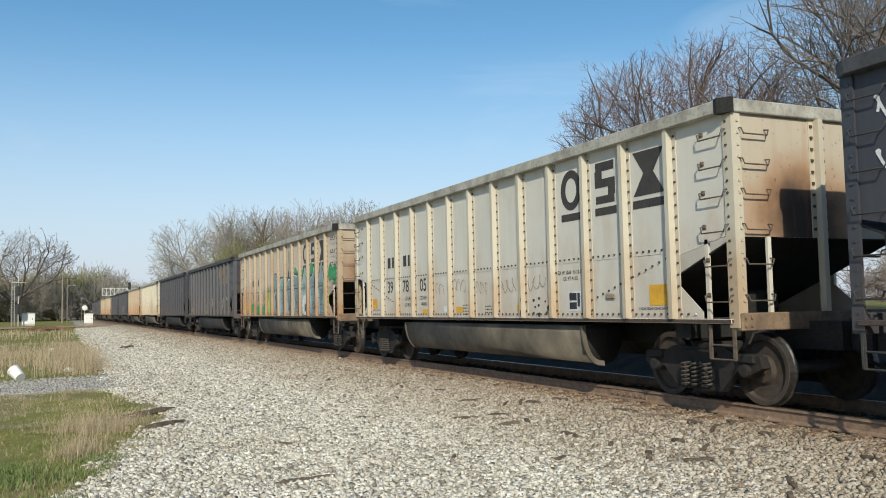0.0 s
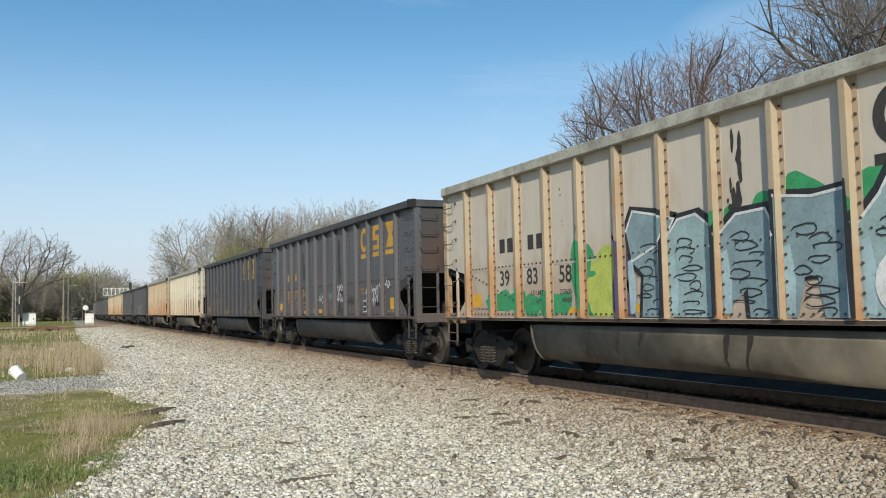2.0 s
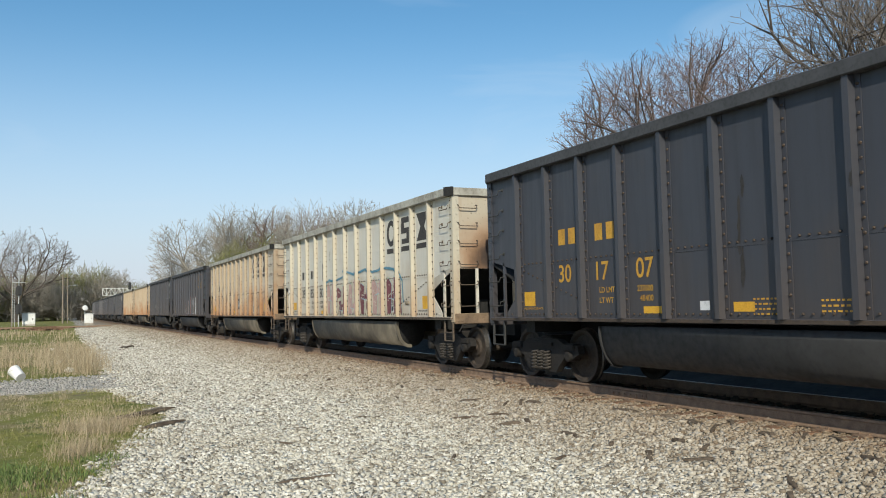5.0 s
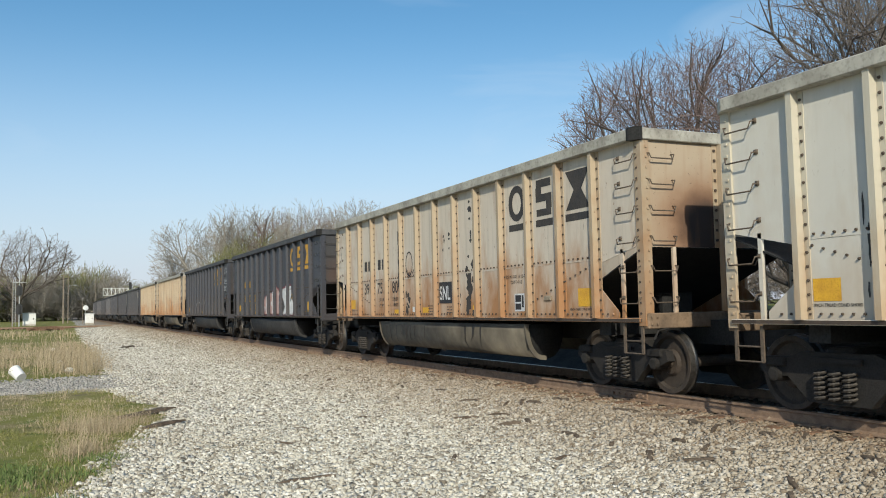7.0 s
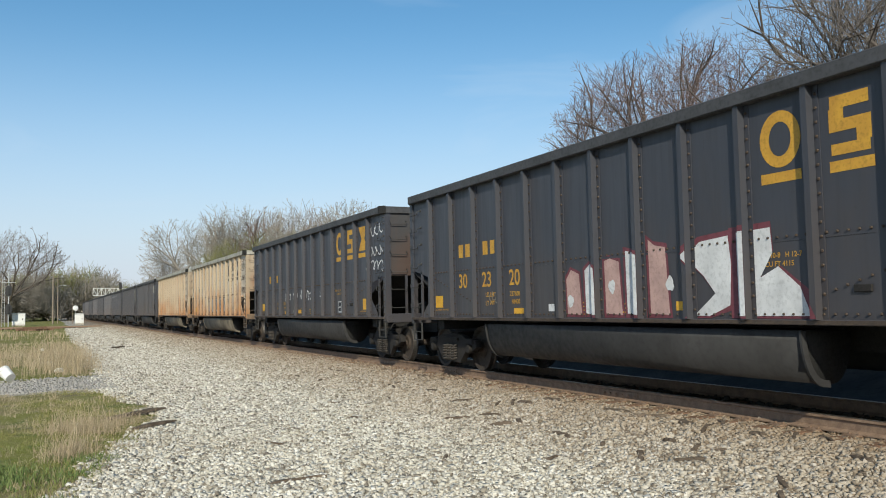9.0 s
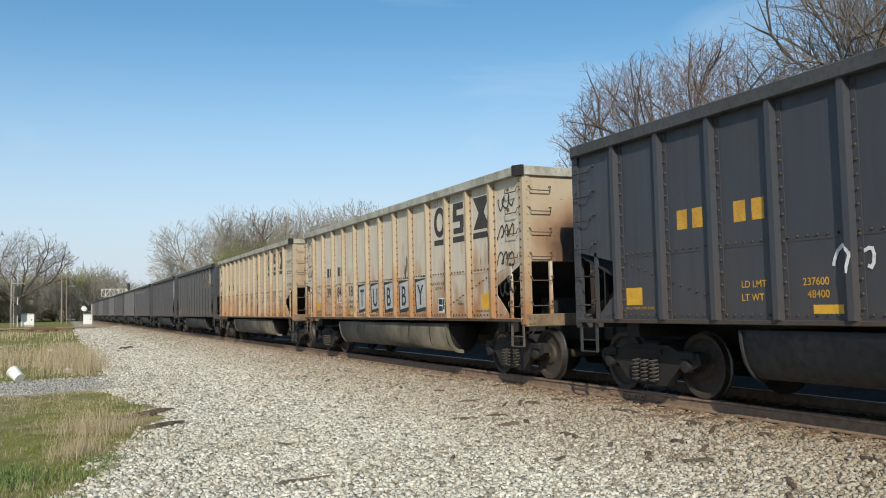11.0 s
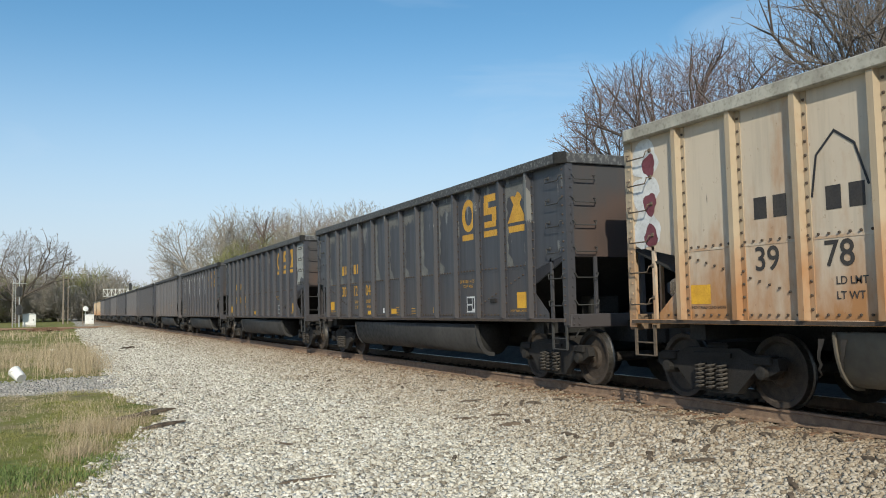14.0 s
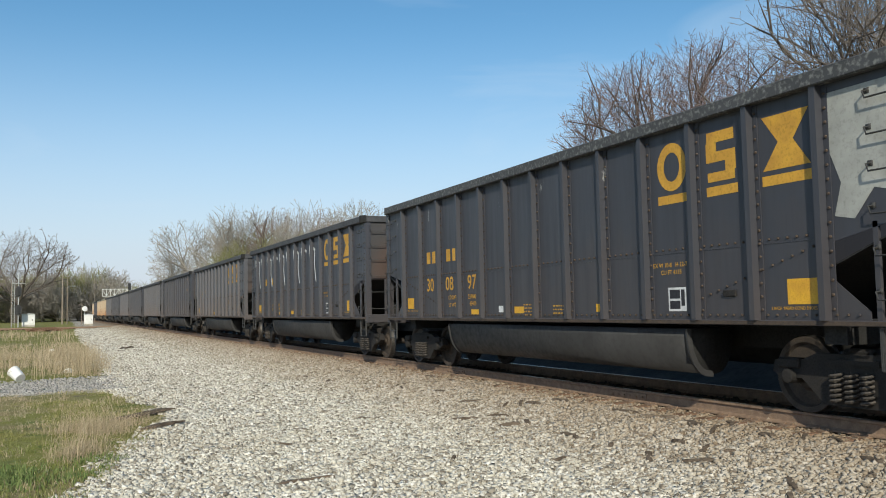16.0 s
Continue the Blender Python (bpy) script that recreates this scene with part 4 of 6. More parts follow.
def markings(car, dark, figures=None, seed=0, paint_text=True):
    """The stencils that every car carries: emblem, number, panels of small print, inspection plates."""
    main = LOGO_YELLOW if dark else LOGO_DARK
    emblem(car, main)
    # reporting mark as bars, then the number in pairs
    # panel edges under the number
    for k, (y, w) in enumerate(((12.05, 0.2), (11.75, 0.2), (11.0, 0.2), (10.7, 0.2))):
        decal("reporting_mark", [rect(y - w, y, 2.33, 2.59)], main, car, label="stencilled reporting mark" if k == 0 else "")
    if figures:
        for pair, y in zip(figures, (12.08, 11.06, 10.0)):
            if pair:
                lettering(pair, 0.40, y, 1.72, main, car, "stencilled car number")
    small = []
    for y, z, w, n in ((7.75, 1.36, 0.5, 4), (6.75, 1.33, 0.4, 3)):
        for i in range(n):
            rng = random.Random(seed * 7 + i)
            p = y
            while p > y - w:
                d = rng.uniform(0.03, 0.08)
                small.append(rect(p - d, p, z - i * 0.06, z - i * 0.06 + 0.022))
                p -= d + 0.025
    tagged(decal("small_print", small, main, car, label="small stencilled data lines"), kind="stuff")
    if paint_text:
        for words, size, y, z in (("EX W 10-8   H 12-7", 0.085, 4.08, 1.84), ("CU FT 4115", 0.085, 3.92, 1.74), ("LD LMT", 0.12, 10.92, 1.52), ("LT WT", 0.12, 10.92, 1.36),
                                  ("237600", 0.12, 9.98, 1.52), ("48400", 0.12, 9.92, 1.38), ("2 INCH TREAD COND SHOES", 0.05, 1.95, 1.25), ("2 INCH TREAD COND SHOES", 0.05, 13.25, 1.27)):
            lettering(words, size, y, z, main, car, "small stencilled data line")
    for y0, y1, z0, z1 in ((1.27, 1.7, 1.31, 1.6), (12.85, 13.22, 1.33, 1.58), (7.85 - 0.12, 8.2 - 0.12, 1.22, 1.34), (9.45, 9.85, 1.2, 1.3), (5.1, 5.5, 1.24, 1.36)):
        decal("reflector_plate", [rect(y0, y1, z0, z1)], YELLOW, car, label="yellow reflective plate")
    decal("data_panel", [rect(3.42, 3.78, 1.24, 1.56)], CHALK, car, label="white framed data panel")
    decal("data_panel_inner", [rect(3.45, 3.52, 1.31, 1.53), rect(3.54, 3.75, 1.41, 1.53), rect(3.54, 3.75, 1.27, 1.38)], INK, car, 0.006)
    bm = bmesh.new()
    box(bm, -SHEET - 0.03, -SHEET, 2.5, 2.72, 1.42, 1.5, 0.008)
    part("tag_holder", bm, IRON_PALE if not dark else CASTING, car, "small bolted tag holder")
    decal("notice", [rect(8.5, 8.68, 1.24, 1.36)], CHALK, car, label="small white paper notice")


# livery, figures and wear, car by car from the head of the stretch
LIVERY = [
    (BLACK, None, "black coal gondola with white scribble on its rear bay"),
    (GREY, ("39", "78", "05"), "light grey weathered coal gondola with dark stencils"),
    (BEIGE, ("39", "83", "58"), "beige coal gondola covered in green and teal graffiti"),
    (CHAR, ("30", "37", "74"), "faded black coal gondola with white tags and gold stencils"),
    (BLACK, ("30", "17", "07"), "black coal gondola with gold emblem and streaked sides"),
    (GREY, ("39", "85", "80"), "light grey coal gondola with maroon graffiti"),
    (CREAM, ("39", "75", "80"), "cream coal gondola streaked with soot and rust"),
    (BLACK, ("30", "23", "20"), "black coal gondola with white and rose graffiti"),
    (BLACK, None, "black coal gondola with white scribbles"),
    (CREAM, ("39", "84", "18"), "cream rust-streaked coal gondola with black block graffiti"),
    (TAN, ("39", "78", "74"), "rusty tan coal gondola with dark scribbles"),
    (FLAKED, ("30", "12", "04"), "black coal gondola with paint flaking to grey primer"),
    (PATCHED, ("30", "08", "97"), "black coal gondola with a bare grey patch"),
    (BLACK, None, "black coal gondola with tall white painted strokes"),
    (CHAR, None, "faded black coal gondola with dull gold stencils"), (BLACK, None, "black coal gondola with dull gold stencils"), (CHAR, None, "faded black coal gondola with dull gold stencils"),
    (BLACK, None, "black coal gondola with dull gold stencils"), (CHAR, None, "faded black coal gondola with dull gold stencils"), (BLACK, None, "black coal gondola with dull gold stencils"),
    (CHAR, None, "faded black coal gondola with dull gold stencils"), (TAN, None, "rusty tan coal gondola with dark stencils"), (CREAM, None, "cream rust-streaked coal gondola"),
    (BLACK, None, "black coal gondola with dull gold stencils"), (TAN, None, "rusty tan coal gondola with dark stencils"), (BLACK, None, "black coal gondola with dull gold stencils"), (CHAR, None, "faded black coal gondola with dull gold stencils")]
CARS = []
for i, (paint, figures, label) in enumerate(LIVERY):
    dark = paint in (CHAR, BLACK, FLAKED, PATCHED)
    rim = RIM_MOTTLED if paint in (FLAKED, PATCHED) else RIM_DARK if dark else RIM_PALE
    post = paint if dark else POST_GREY if paint is GREY else POST_BEIGE
    end = END_DARK if dark else END_GREY if paint is GREY else END_CREAM
    car = hopper_car(label, paint, rim, IRON_DARK if dark else IRON_RUST, TUB_DARK if dark else TUB_PALE, post, end, paint if dark else SILL_RUST)
    markings(car, dark, figures, i, i < 15)
    CARS.append(car)

rng = random.Random(12)
# car 0: white scribble on its rear bay
scrawl(CARS[0], 14.2, 3.1, 0.9, 0.5, CHALK, rng, 0.035, 3)
scrawl(CARS[0], 14.2, 2.6, 0.9, 0.4, CHALK, rng, 0.035, 3)
# car 1: faint grey scribbles along the middle
for y in (9.2, 8.2, 7.2, 6.1, 5.1):
    scrawl(CARS[1], y, 1.55, 0.6, 0.4, IRON_PALE, rng, 0.012, 3)
# car 2: the large green and teal piece
clouds = [(y, rng.uniform(2.2, 2.6), rng.uniform(0.2, 0.38), rng.uniform(0.16, 0.28)) for y in (6.3, 5.9, 5.4, 4.9, 4.4, 3.9, 3.4, 2.9, 2.3)]
clouds += [(y, rng.uniform(1.3, 1.5), rng.uniform(0.25, 0.4), rng.uniform(0.15, 0.26)) for y in (12.3, 11.9, 11.4, 10.9, 10.3, 9.9)]
clouds += [(0.35, 2.4, 0.3, 0.3), (0.75, 2.45, 0.3, 0.26), (9.3, 1.9, 0.35, 0.5), (9.1, 1.5, 0.3, 0.35)]
sprayed("green_cloud", [[(max(0.02, p), max(1.15, q)) for p, q in blob(*c, rng)] for c in clouds], GREEN, CARS[2], 0.0035, "sprayed green background")
sprayed("lime_cloud", [[(p, max(1.15, q)) for p, q in blob(*c, rng)] for c in ((1.2, 1.7, 0.2, 0.55), (8.9, 1.5, 0.3, 0.35), (3.2, 2.3, 0.3, 0.2), (5.6, 2.2, 0.35, 0.2), (8.6, 1.9, 0.2, 0.3))], LIME, CARS[2], 0.006)
sprayed("purple_cloud", [blob(*c, rng) for c in ((1.9, 2.35, 0.22, 0.3), (3.0, 2.2, 0.2, 0.2), (8.3, 1.5, 0.22, 0.4), (5.2, 1.9, 0.3, 0.3))], PURPLE, CARS[2], 0.008)
F2 = spray("spray_blue_grey", (0.25, 0.345, 0.375))
wild_letter(CARS[2], [(8.12, 2.40), (7.95, 2.68), (7.45, 2.58), (7.05, 2.48), (7.28, 2.2), (7.30, 1.15), (7.80, 1.15), (7.74, 1.75), (8.0, 1.95)], F2, rng)
wild_letter(CARS[2], [(7.2, 2.25), (6.98, 2.46), (6.62, 2.5), (6.36, 2.32), (6.28, 2.05), (6.3, 1.15), (7.2, 1.15)], PALE_TEAL, rng)
wild_letter(CARS[2], [(6.2, 2.2), (5.9, 2.42), (5.42, 2.44), (5.24, 2.1), (5.3, 1.15), (5.72, 1.15), (5.75, 1.5), (6.2, 1.15)], F2, rng)
wild_letter(CARS[2], [(5.2, 2.56), (4.74, 2.5), (4.28, 2.54), (4.22, 1.15), (4.62, 1.15), (4.7, 1.62), (4.86, 1.6), (5.0, 1.15), (5.2, 1.15)], F2, rng)
wild_letter(CARS[2], [(4.15, 2.15), (3.88, 2.42), (3.66, 2.76), (3.42, 2.45), (3.16, 2.3), (3.18, 1.15), (4.15, 1.15)], PALE_TEAL, rng)
wild_letter(CARS[2], [(3.08, 2.35), (2.78, 2.42), (2.56, 2.7), (2.22, 2.3), (2.16, 1.6), (2.3, 1.15), (3.06, 1.15)], F2, rng)
wild_letter(CARS[2], [(2.12, 2.2), (1.93, 2.42), (1.72, 2.86), (1.52, 2.32), (1.42, 2.0), (1.52, 1.75), (1.36, 1.5), (1.42, 1.15), (2.02, 1.15)], F2, rng)
sprayed("purple_column", [[(8.3, 1.15), (8.32, 2.3), (8.5, 2.38), (8.1, 2.2), (8.02, 1.8), (7.95, 1.15)]], PURPLE, CARS[2], 0.009, "dark purple sprayed column")
sprayed("lime_bay", [[(9.2, 1.15), (9.05, 2.0), (8.7, 2.25), (8.36, 2.2), (8.34, 1.15)]], LIME, CARS[2], 0.005, "lime sprayed bay")
decal("white_patch", [[(3.62 + 0.36 * math.cos(k * 0.3), max(1.16, 1.5 + 0.36 * math.sin(k * 0.3))) for k in range(21)]], CHALK, CARS[2], 0.0215)
decal("data_window", [rect(3.48, 3.7, 1.28, 1.52)], INK, CARS[2], 0.024)
for y, za, zb, w, n in ((9.9, 3.3, 3.1, 0.05, 2), (9.85, 2.8, 2.6, 0.04, 2), (9.4, 2.9, 1.15, 0.12, 8), (6.0, 2.9, 2.2, 0.1, 4), (5.85, 3.5, 2.4, 0.16, 6), (6.65, 2.2, 1.2, 0.08, 4)):
    tar_run(CARS[2], y, za, zb, w, rng, n)
for y, w in ((9.3, 0.1), (8.5, 0.14), (7.9, 0.1), (6.2, 0.12), (5.8, 0.1)):
    tub_run(CARS[2], y, w, rng)
# car 1: soot blown over a lower bay
for y in (5.15, 4.9, 4.7, 4.45):
    tar_run(CARS[1], y, 1.5, 1.14, 0.14, rng, 3)
# car 3: white and teal tags
for y, z, m in ((8.0, 1.5, CHALK), (7.0, 1.55, TEAL), (6.15, 1.5, CHALK), (6.1, 1.75, CHALK), (3.25, 1.35, CHALK), (3.2, 1.6, CHALK), (2.3, 1.8, CHALK), (5.1, 1.4, INK), (12.0, 1.4, ORANGE)):
    scrawl(CARS[3], y, z, 0.62, 0.36, m, rng, 0.032, 4)
for y, za, zb, w, n in ((9.95, 3.3, 2.3, 0.16, 8), (9.7, 2.9, 1.3, 0.2, 10), (9.2, 3.1, 1.4, 0.08, 5), (8.6, 3.0, 2.3, 0.08, 4), (7.6, 2.8, 2.2, 0.07, 3), (6.6, 2.6, 2.2, 0.07, 2), (5.9, 3.4, 1.2, 0.24, 13), (5.5, 3.2, 2.3, 0.14, 5), (5.55, 1.9, 1.2, 0.3, 6)):
    tar_run(CARS[3], y, za, zb, w, rng, n)
for y, za, zb, w, n in ((8.4, 3.1, 2.2, 0.1, 5), (7.9, 2.9, 1.5, 0.1, 6), (6.2, 3.2, 2.4, 0.08, 4), (4.9, 2.9, 1.3, 0.08, 5)):
    tar_run(CARS[4], y, za, zb, w, rng, n)
# car 5: maroon piece
block_piece(CARS[5], 3.0, 9.2, 1.18, 2.15, (MAROON, MAROON, ROSE), CREAMY, rng, 6, "maroon block graffiti with cream outlines", 0.006, SKY)
BLUE = spray("spray_blue", (0.10, 0.27, 0.38))
sprayed("blue_rim", stroke([(9.25, 1.75), (9.2, 2.15), (8.9, 2.22), (8.5, 2.16), (7.6, 2.26), (7.3, 2.42), (6.6, 2.3), (6.1, 2.34), (5.6, 2.4), (5.0, 2.3), (4.0, 2.36), (3.2, 2.28), (2.9, 2.0), (2.85, 1.5)], 0.06), BLUE, CARS[5], 0.016, "blue sprayed rim over maroon blocks")
sprayed("cream_gaps", stroke([(7.95, 1.2), (8.0, 1.6), (7.4, 1.7), (7.5, 1.25)], 0.1) + stroke([(6.75, 2.1), (6.5, 1.6), (6.35, 1.2)], 0.12) + stroke([(5.5, 2.1), (5.4, 1.5), (5.2, 1.2)], 0.1), CREAMY, CARS[5], 0.0185, "cream gaps between maroon blocks")
# car 6: black drips, ring and a small white block
for y, za, zb, w, n in ((6.85, 2.95, 2.45, 0.1, 3), (6.62, 2.95, 2.5, 0.12, 3), (5.62, 3.5, 3.1, 0.22, 4), (5.6, 2.9, 2.3, 0.14, 3), (5.6, 2.3, 1.15, 0.36, 12), (9.3, 3.2, 1.7, 0.14, 8), (9.55, 2.9, 2.5, 0.06, 2),
                        (8.95, 1.75, 1.15, 0.24, 7), (8.2, 2.2, 1.9, 0.08, 2), (9.45, 2.4, 2.1, 0.06, 2), (6.1, 1.7, 1.2, 0.08, 2)):
    tar_run(CARS[6], y, za, zb, w, rng, n)
for y, w in ((10.3, 0.09), (9.9, 0.07), (9.5, 0.12), (9.25, 0.2), (9.0, 0.14), (8.7, 0.1), (8.1, 0.06), (6.0, 0.1), (5.6, 0.16), (5.3, 0.07)):
    tub_run(CARS[6], y, w, rng)
for y, za, zb, w, n in ((9.42, 3.68, 2.2, 0.2, 11), (9.9, 3.1, 2.8, 0.06, 2), (8.9, 3.2, 2.7, 0.08, 3), (12.5, 2.5, 1.2, 0.06, 4)):
    tar_run(CARS[5], y, za, zb, w, rng, n)
scrawl(CARS[6], 9.0, 1.98, 0.62, 0.28, INK, rng, 0.018, 4)
sprayed("ring_mark", stroke([(8.85 + 0.2 * math.cos(a), 2.38 + 0.28 * math.sin(a)) for a in [k * 0.35 for k in range(20)]], 0.03), INK, CARS[6], 0.006)
decal("block_mark", [rect(6.38, 7.15, 1.42, 1.88)], INK, CARS[6], 0.006)
lettering("SNL", 0.42, 7.1, 1.5, CHALK, CARS[6], "white painted letters on a black block", 0.75, 0.009)
# car 7: white and rose piece
rose, white, maroon = [], [], []
for k in range(5):
    y = 8.1 - k * 0.52
    q = [(y, 1.2), (y + 0.02, 1.75 + 0.12 * k), (y - 0.12, 1.9 + 0.06 * k), (y - 0.34, 1.82 + 0.07 * k), (y - 0.38, 1.45), (y - 0.4, 1.18)]
    (white if k % 2 else rose).append(q)
white += [[(5.3, 1.95), (5.0, 2.12), (4.5, 2.16), (4.46, 1.8), (4.5, 1.3), (4.85, 1.17), (5.15, 1.17), (4.75, 1.45), (4.95, 1.68)],
          [(4.36, 2.18), (3.82, 2.2), (3.8, 1.9), (4.0, 1.62), (3.72, 1.74), (3.42, 1.5), (3.28, 1.17), (4.36, 1.17)]]
for s in rose + white:
    cy, cz = sum(p[0] for p in s) / len(s), sum(p[1] for p in s) / len(s)
    maroon.append([(cy + (p[0] - cy) * 1.25, max(1.14, cz + (p[1] - cz) * 1.14)) for p in s])
sprayed("outline", maroon, MAROON, CARS[7], 0.005, "maroon sprayed outline")
sprayed("rose_blocks", rose, ROSE, CARS[7], 0.007, "rose sprayed blocks")
sprayed("white_blocks", white, CHALK, CARS[7], 0.009, "bold white sprayed blocks")
sprayed("white_dots", [blob(y, z, 0.08, 0.1, rng) for y, z in ((8.0, 1.4), (7.4, 1.5), (6.9, 1.6), (6.3, 1.5), (5.6, 1.6))], CHALK, CARS[7], 0.011)
scrawl(CARS[7], 10.8, 1.35, 0.5, 0.3, IRON_PALE, rng, 0.014, 4)
# car 8: white scribbles on the leading bay and below
for z in (3.15, 2.65, 2.2):
    scrawl(CARS[8], 1.05, z, 0.9, 0.4, CHALK, rng, 0.035, 3)
for y in (9.5, 8.6, 7.8, 7.0, 5.6):
    scrawl(CARS[8], y, 1.6, 0.45, 0.4, CHALK, rng, 0.04, 2)
# car 9: five blocks, one word
for k, ch in enumerate("TUBBY"):
    y = 9.14 - k * 1.0175
    sprayed("block_edge", [[(y - 0.02, 1.24), (y + 0.04, 2.02), (y - 0.7, 2.1), (y - 0.74, 1.3)]], INK, CARS[9], 0.005, "black edge of a painted block")
    sprayed("block_back", [[(y - 0.09, 1.32), (y - 0.04, 1.94), (y - 0.62, 2.0), (y - 0.66, 1.38)]], GREYISH, CARS[9], 0.007, "pale block behind a painted letter")
    lettering(ch, 0.66, y - 0.15, 1.42, INK, CARS[9], "black painted letter", 0.85, 0.010)
for y, za, zb, w, n in ((9.4, 3.4, 1.2, 0.09, 7), (5.6, 2.6, 1.2, 0.14, 7), (12.45, 2.8, 1.2, 0.06, 4), (3.2, 2.4, 1.2, 0.1, 5), (1.2, 3.2, 1.3, 0.1, 6)):
    tar_run(CARS[9], y, za, zb, w, rng, n)
for y, w in ((9.3, 0.12), (8.8, 0.08), (5.6, 0.14), (4.4, 0.08)):
    tub_run(CARS[9], y, w, rng)
scrawl(CARS[9], 14.2, 2.3, 0.8, 0.4, INK, rng, 0.03, 4)
sprayed("ghost_outline", stroke([(14.1, 2.75), (14.3, 3.0), (14.15, 3.45), (13.95, 3.55), (13.75, 3.4), (13.7, 2.8), (14.0, 2.75), (14.1, 2.75)], 0.022), INK, CARS[9], 0.006, "thin black outline drawing")
scrawl(CARS[9], 11.1, 1.4, 0.8, 0.4, CHALK, rng, 0.03, 4)
for z in (3.1, 2.5, 2.0, 1.5):
    scrawl(CARS[9], 0.95, z, 0.6, 0.4, INK, rng, 0.03, 3)
# car 10: dark scribbles, painted rear corner
for y in (9.1, 8.1, 4.95, 3.05, 2.1):
    scrawl(CARS[10], y, 1.3 + rng.random() * 0.3, 0.7, 0.6, INK, rng, 0.022, 4)
for y, za, zb, w, n in ((9.75, 3.3, 2.2, 0.16, 9), (9.9, 2.4, 1.2, 0.07, 4), (9.4, 3.5, 1.3, 0.08, 7), (5.75, 2.9, 2.0, 0.14, 6), (5.68, 2.1, 1.14, 0.36, 14), (6.0, 3.5, 3.0, 0.12, 3), (5.8, 3.4, 3.2, 0.08, 2),
                        (6.15, 2.4, 1.2, 0.1, 5), (8.8, 3.3, 2.6, 0.06, 3), (8.6, 1.6, 1.2, 0.06, 2)):
    tar_run(CARS[10], y, za, zb, w, rng, n)
for y, w in ((11.2, 0.08), (10.9, 0.08), (10.2, 0.1), (9.2, 0.12), (8.7, 0.1), (6.3, 0.09), (5.7, 0.22), (5.4, 0.16), (4.9, 0.08)):
    tub_run(CARS[10], y, w, rng)
lettering("LOVER", 0.235, 7.1, 1.84, INK, CARS[10], "black hand-sprayed word", 0.95, 0.009)
lettering("2017", 0.27, 7.02, 1.52, INK, CARS[10], "black hand-sprayed year", 1.0, 0.009)
sprayed("arch_drawing", stroke([(11.18, 2.5), (11.1, 2.95), (10.85, 3.18), (10.6, 3.0), (10.45, 2.55)], 0.03), INK, CARS[10], 0.006, "thin black arch drawing")
sprayed("corner_mark", [blob(14.1, z, 0.3, 0.28, rng) for z in (3.4, 2.9, 2.4)], CHALK, CARS[10], 0.005, "white and red sprayed corner")
sprayed("corner_mark_red", [blob(14.0, z, 0.14, 0.16, rng) for z in (3.3, 2.75, 2.3)], MAROON, CARS[10], 0.007)
# car 11: paint flaked to primer round the edges of its upper bays
PRIMER = worn("dull_primer", (0.17, 0.168, 0.16), (0.12, 0.118, 0.112), 3, 0.75, 0.2)


def flaked_bay(car, y1, y0, rng, style):
    """Bare ragged borders of one bay above the seam: a band down one or both edges, perhaps joined over the top."""
    def wobble(k):
        return 0.035 * math.sin(2.3 * k + y1) + rng.uniform(-0.03, 0.03)
    zs = [2.08 + 0.125 * k for k in range(13)]
    polys = []
    if style != 2:
        wide = 0.07 if style else 0.16
        polys.append([(y1, z) for z in zs] + [(y1 - wide - wobble(k) - (0.16 if k < 2 else 0.0), zs[k]) for k in range(12, -1, -1)])
    if style != 0:
        polys.append([(y0, z) for z in zs] + [(y0 + 0.11 + wobble(k) + (0.1 if k > 9 else 0.0), zs[k]) for k in range(12, -1, -1)])
    if style == 1:
        n = 9
        polys.append([(y1 + (y0 - y1) * k / n, 3.6) for k in range(n + 1)] + [(y1 + (y0 - y1) * k / n, 3.36 + wobble(k) * 1.6) for k in range(n, -1, -1)])
    tagged(decal("bare_primer", polys, PRIMER, car, 0.0045, "ragged bare grey primer where paint flaked"), kind="stuff")


for k in range(12):
    if k not in (1, 2):
        flaked_bay(CARS[11], POSTS[k + 1] - 0.13, POSTS[k] + 0.09, rng, (1, 0, 2, 1, 0, 1)[k % 6])
# car 12: bare patch on the leading bay
sprayed("bare_patch", [[(1.1, 3.6), (0.1, 3.6), (0.1, 2.4), (0.5, 2.5), (0.75, 2.2), (1.0, 2.25), (0.9, 2.6), (1.05, 3.0)]], spray("bare_primer", (0.40, 0.40, 0.37)), CARS[12], 0.005, "bare grey primer patch")
# car 13: tall white strokes along the side
for k in range(9):
    y = 13.6 - k * 1.0175
    sprayed("tall_stroke", stroke([(y, 2.3), (y - 0.1, 2.9), (y - 0.25, 3.4), (y - 0.5, 3.3), (y - 0.45, 2.8), (y - 0.6, 2.3)][: rng.choice((3, 4, 6))], 0.09), CHALK, CARS[13], 0.006)


# ---- trees ----
BARK = worn("bark", (0.15, 0.125, 0.105), (0.09, 0.075, 0.062), 5, 0.95, 0.6)
TWIG = worn("twigs_grey_brown", (0.25, 0.215, 0.19), (0.18, 0.155, 0.135), 1.2, 0.95, 0.1)
# paler, greyer twigs: distance haze mixed into the colour
TWIG_FAR = worn("twigs_far_hazed", (0.34, 0.31, 0.265), (0.27, 0.245, 0.21), 0.6, 0.95, 0.1)
TWIG_RED = worn("twigs_budding_red", (0.23, 0.165, 0.145), (0.16, 0.12, 0.105), 0.8, 0.95, 0.1)
TWIG_GREEN = worn("twigs_first_leaf", (0.24, 0.25, 0.10), (0.18, 0.17, 0.09), 0.8, 0.95, 0.1)


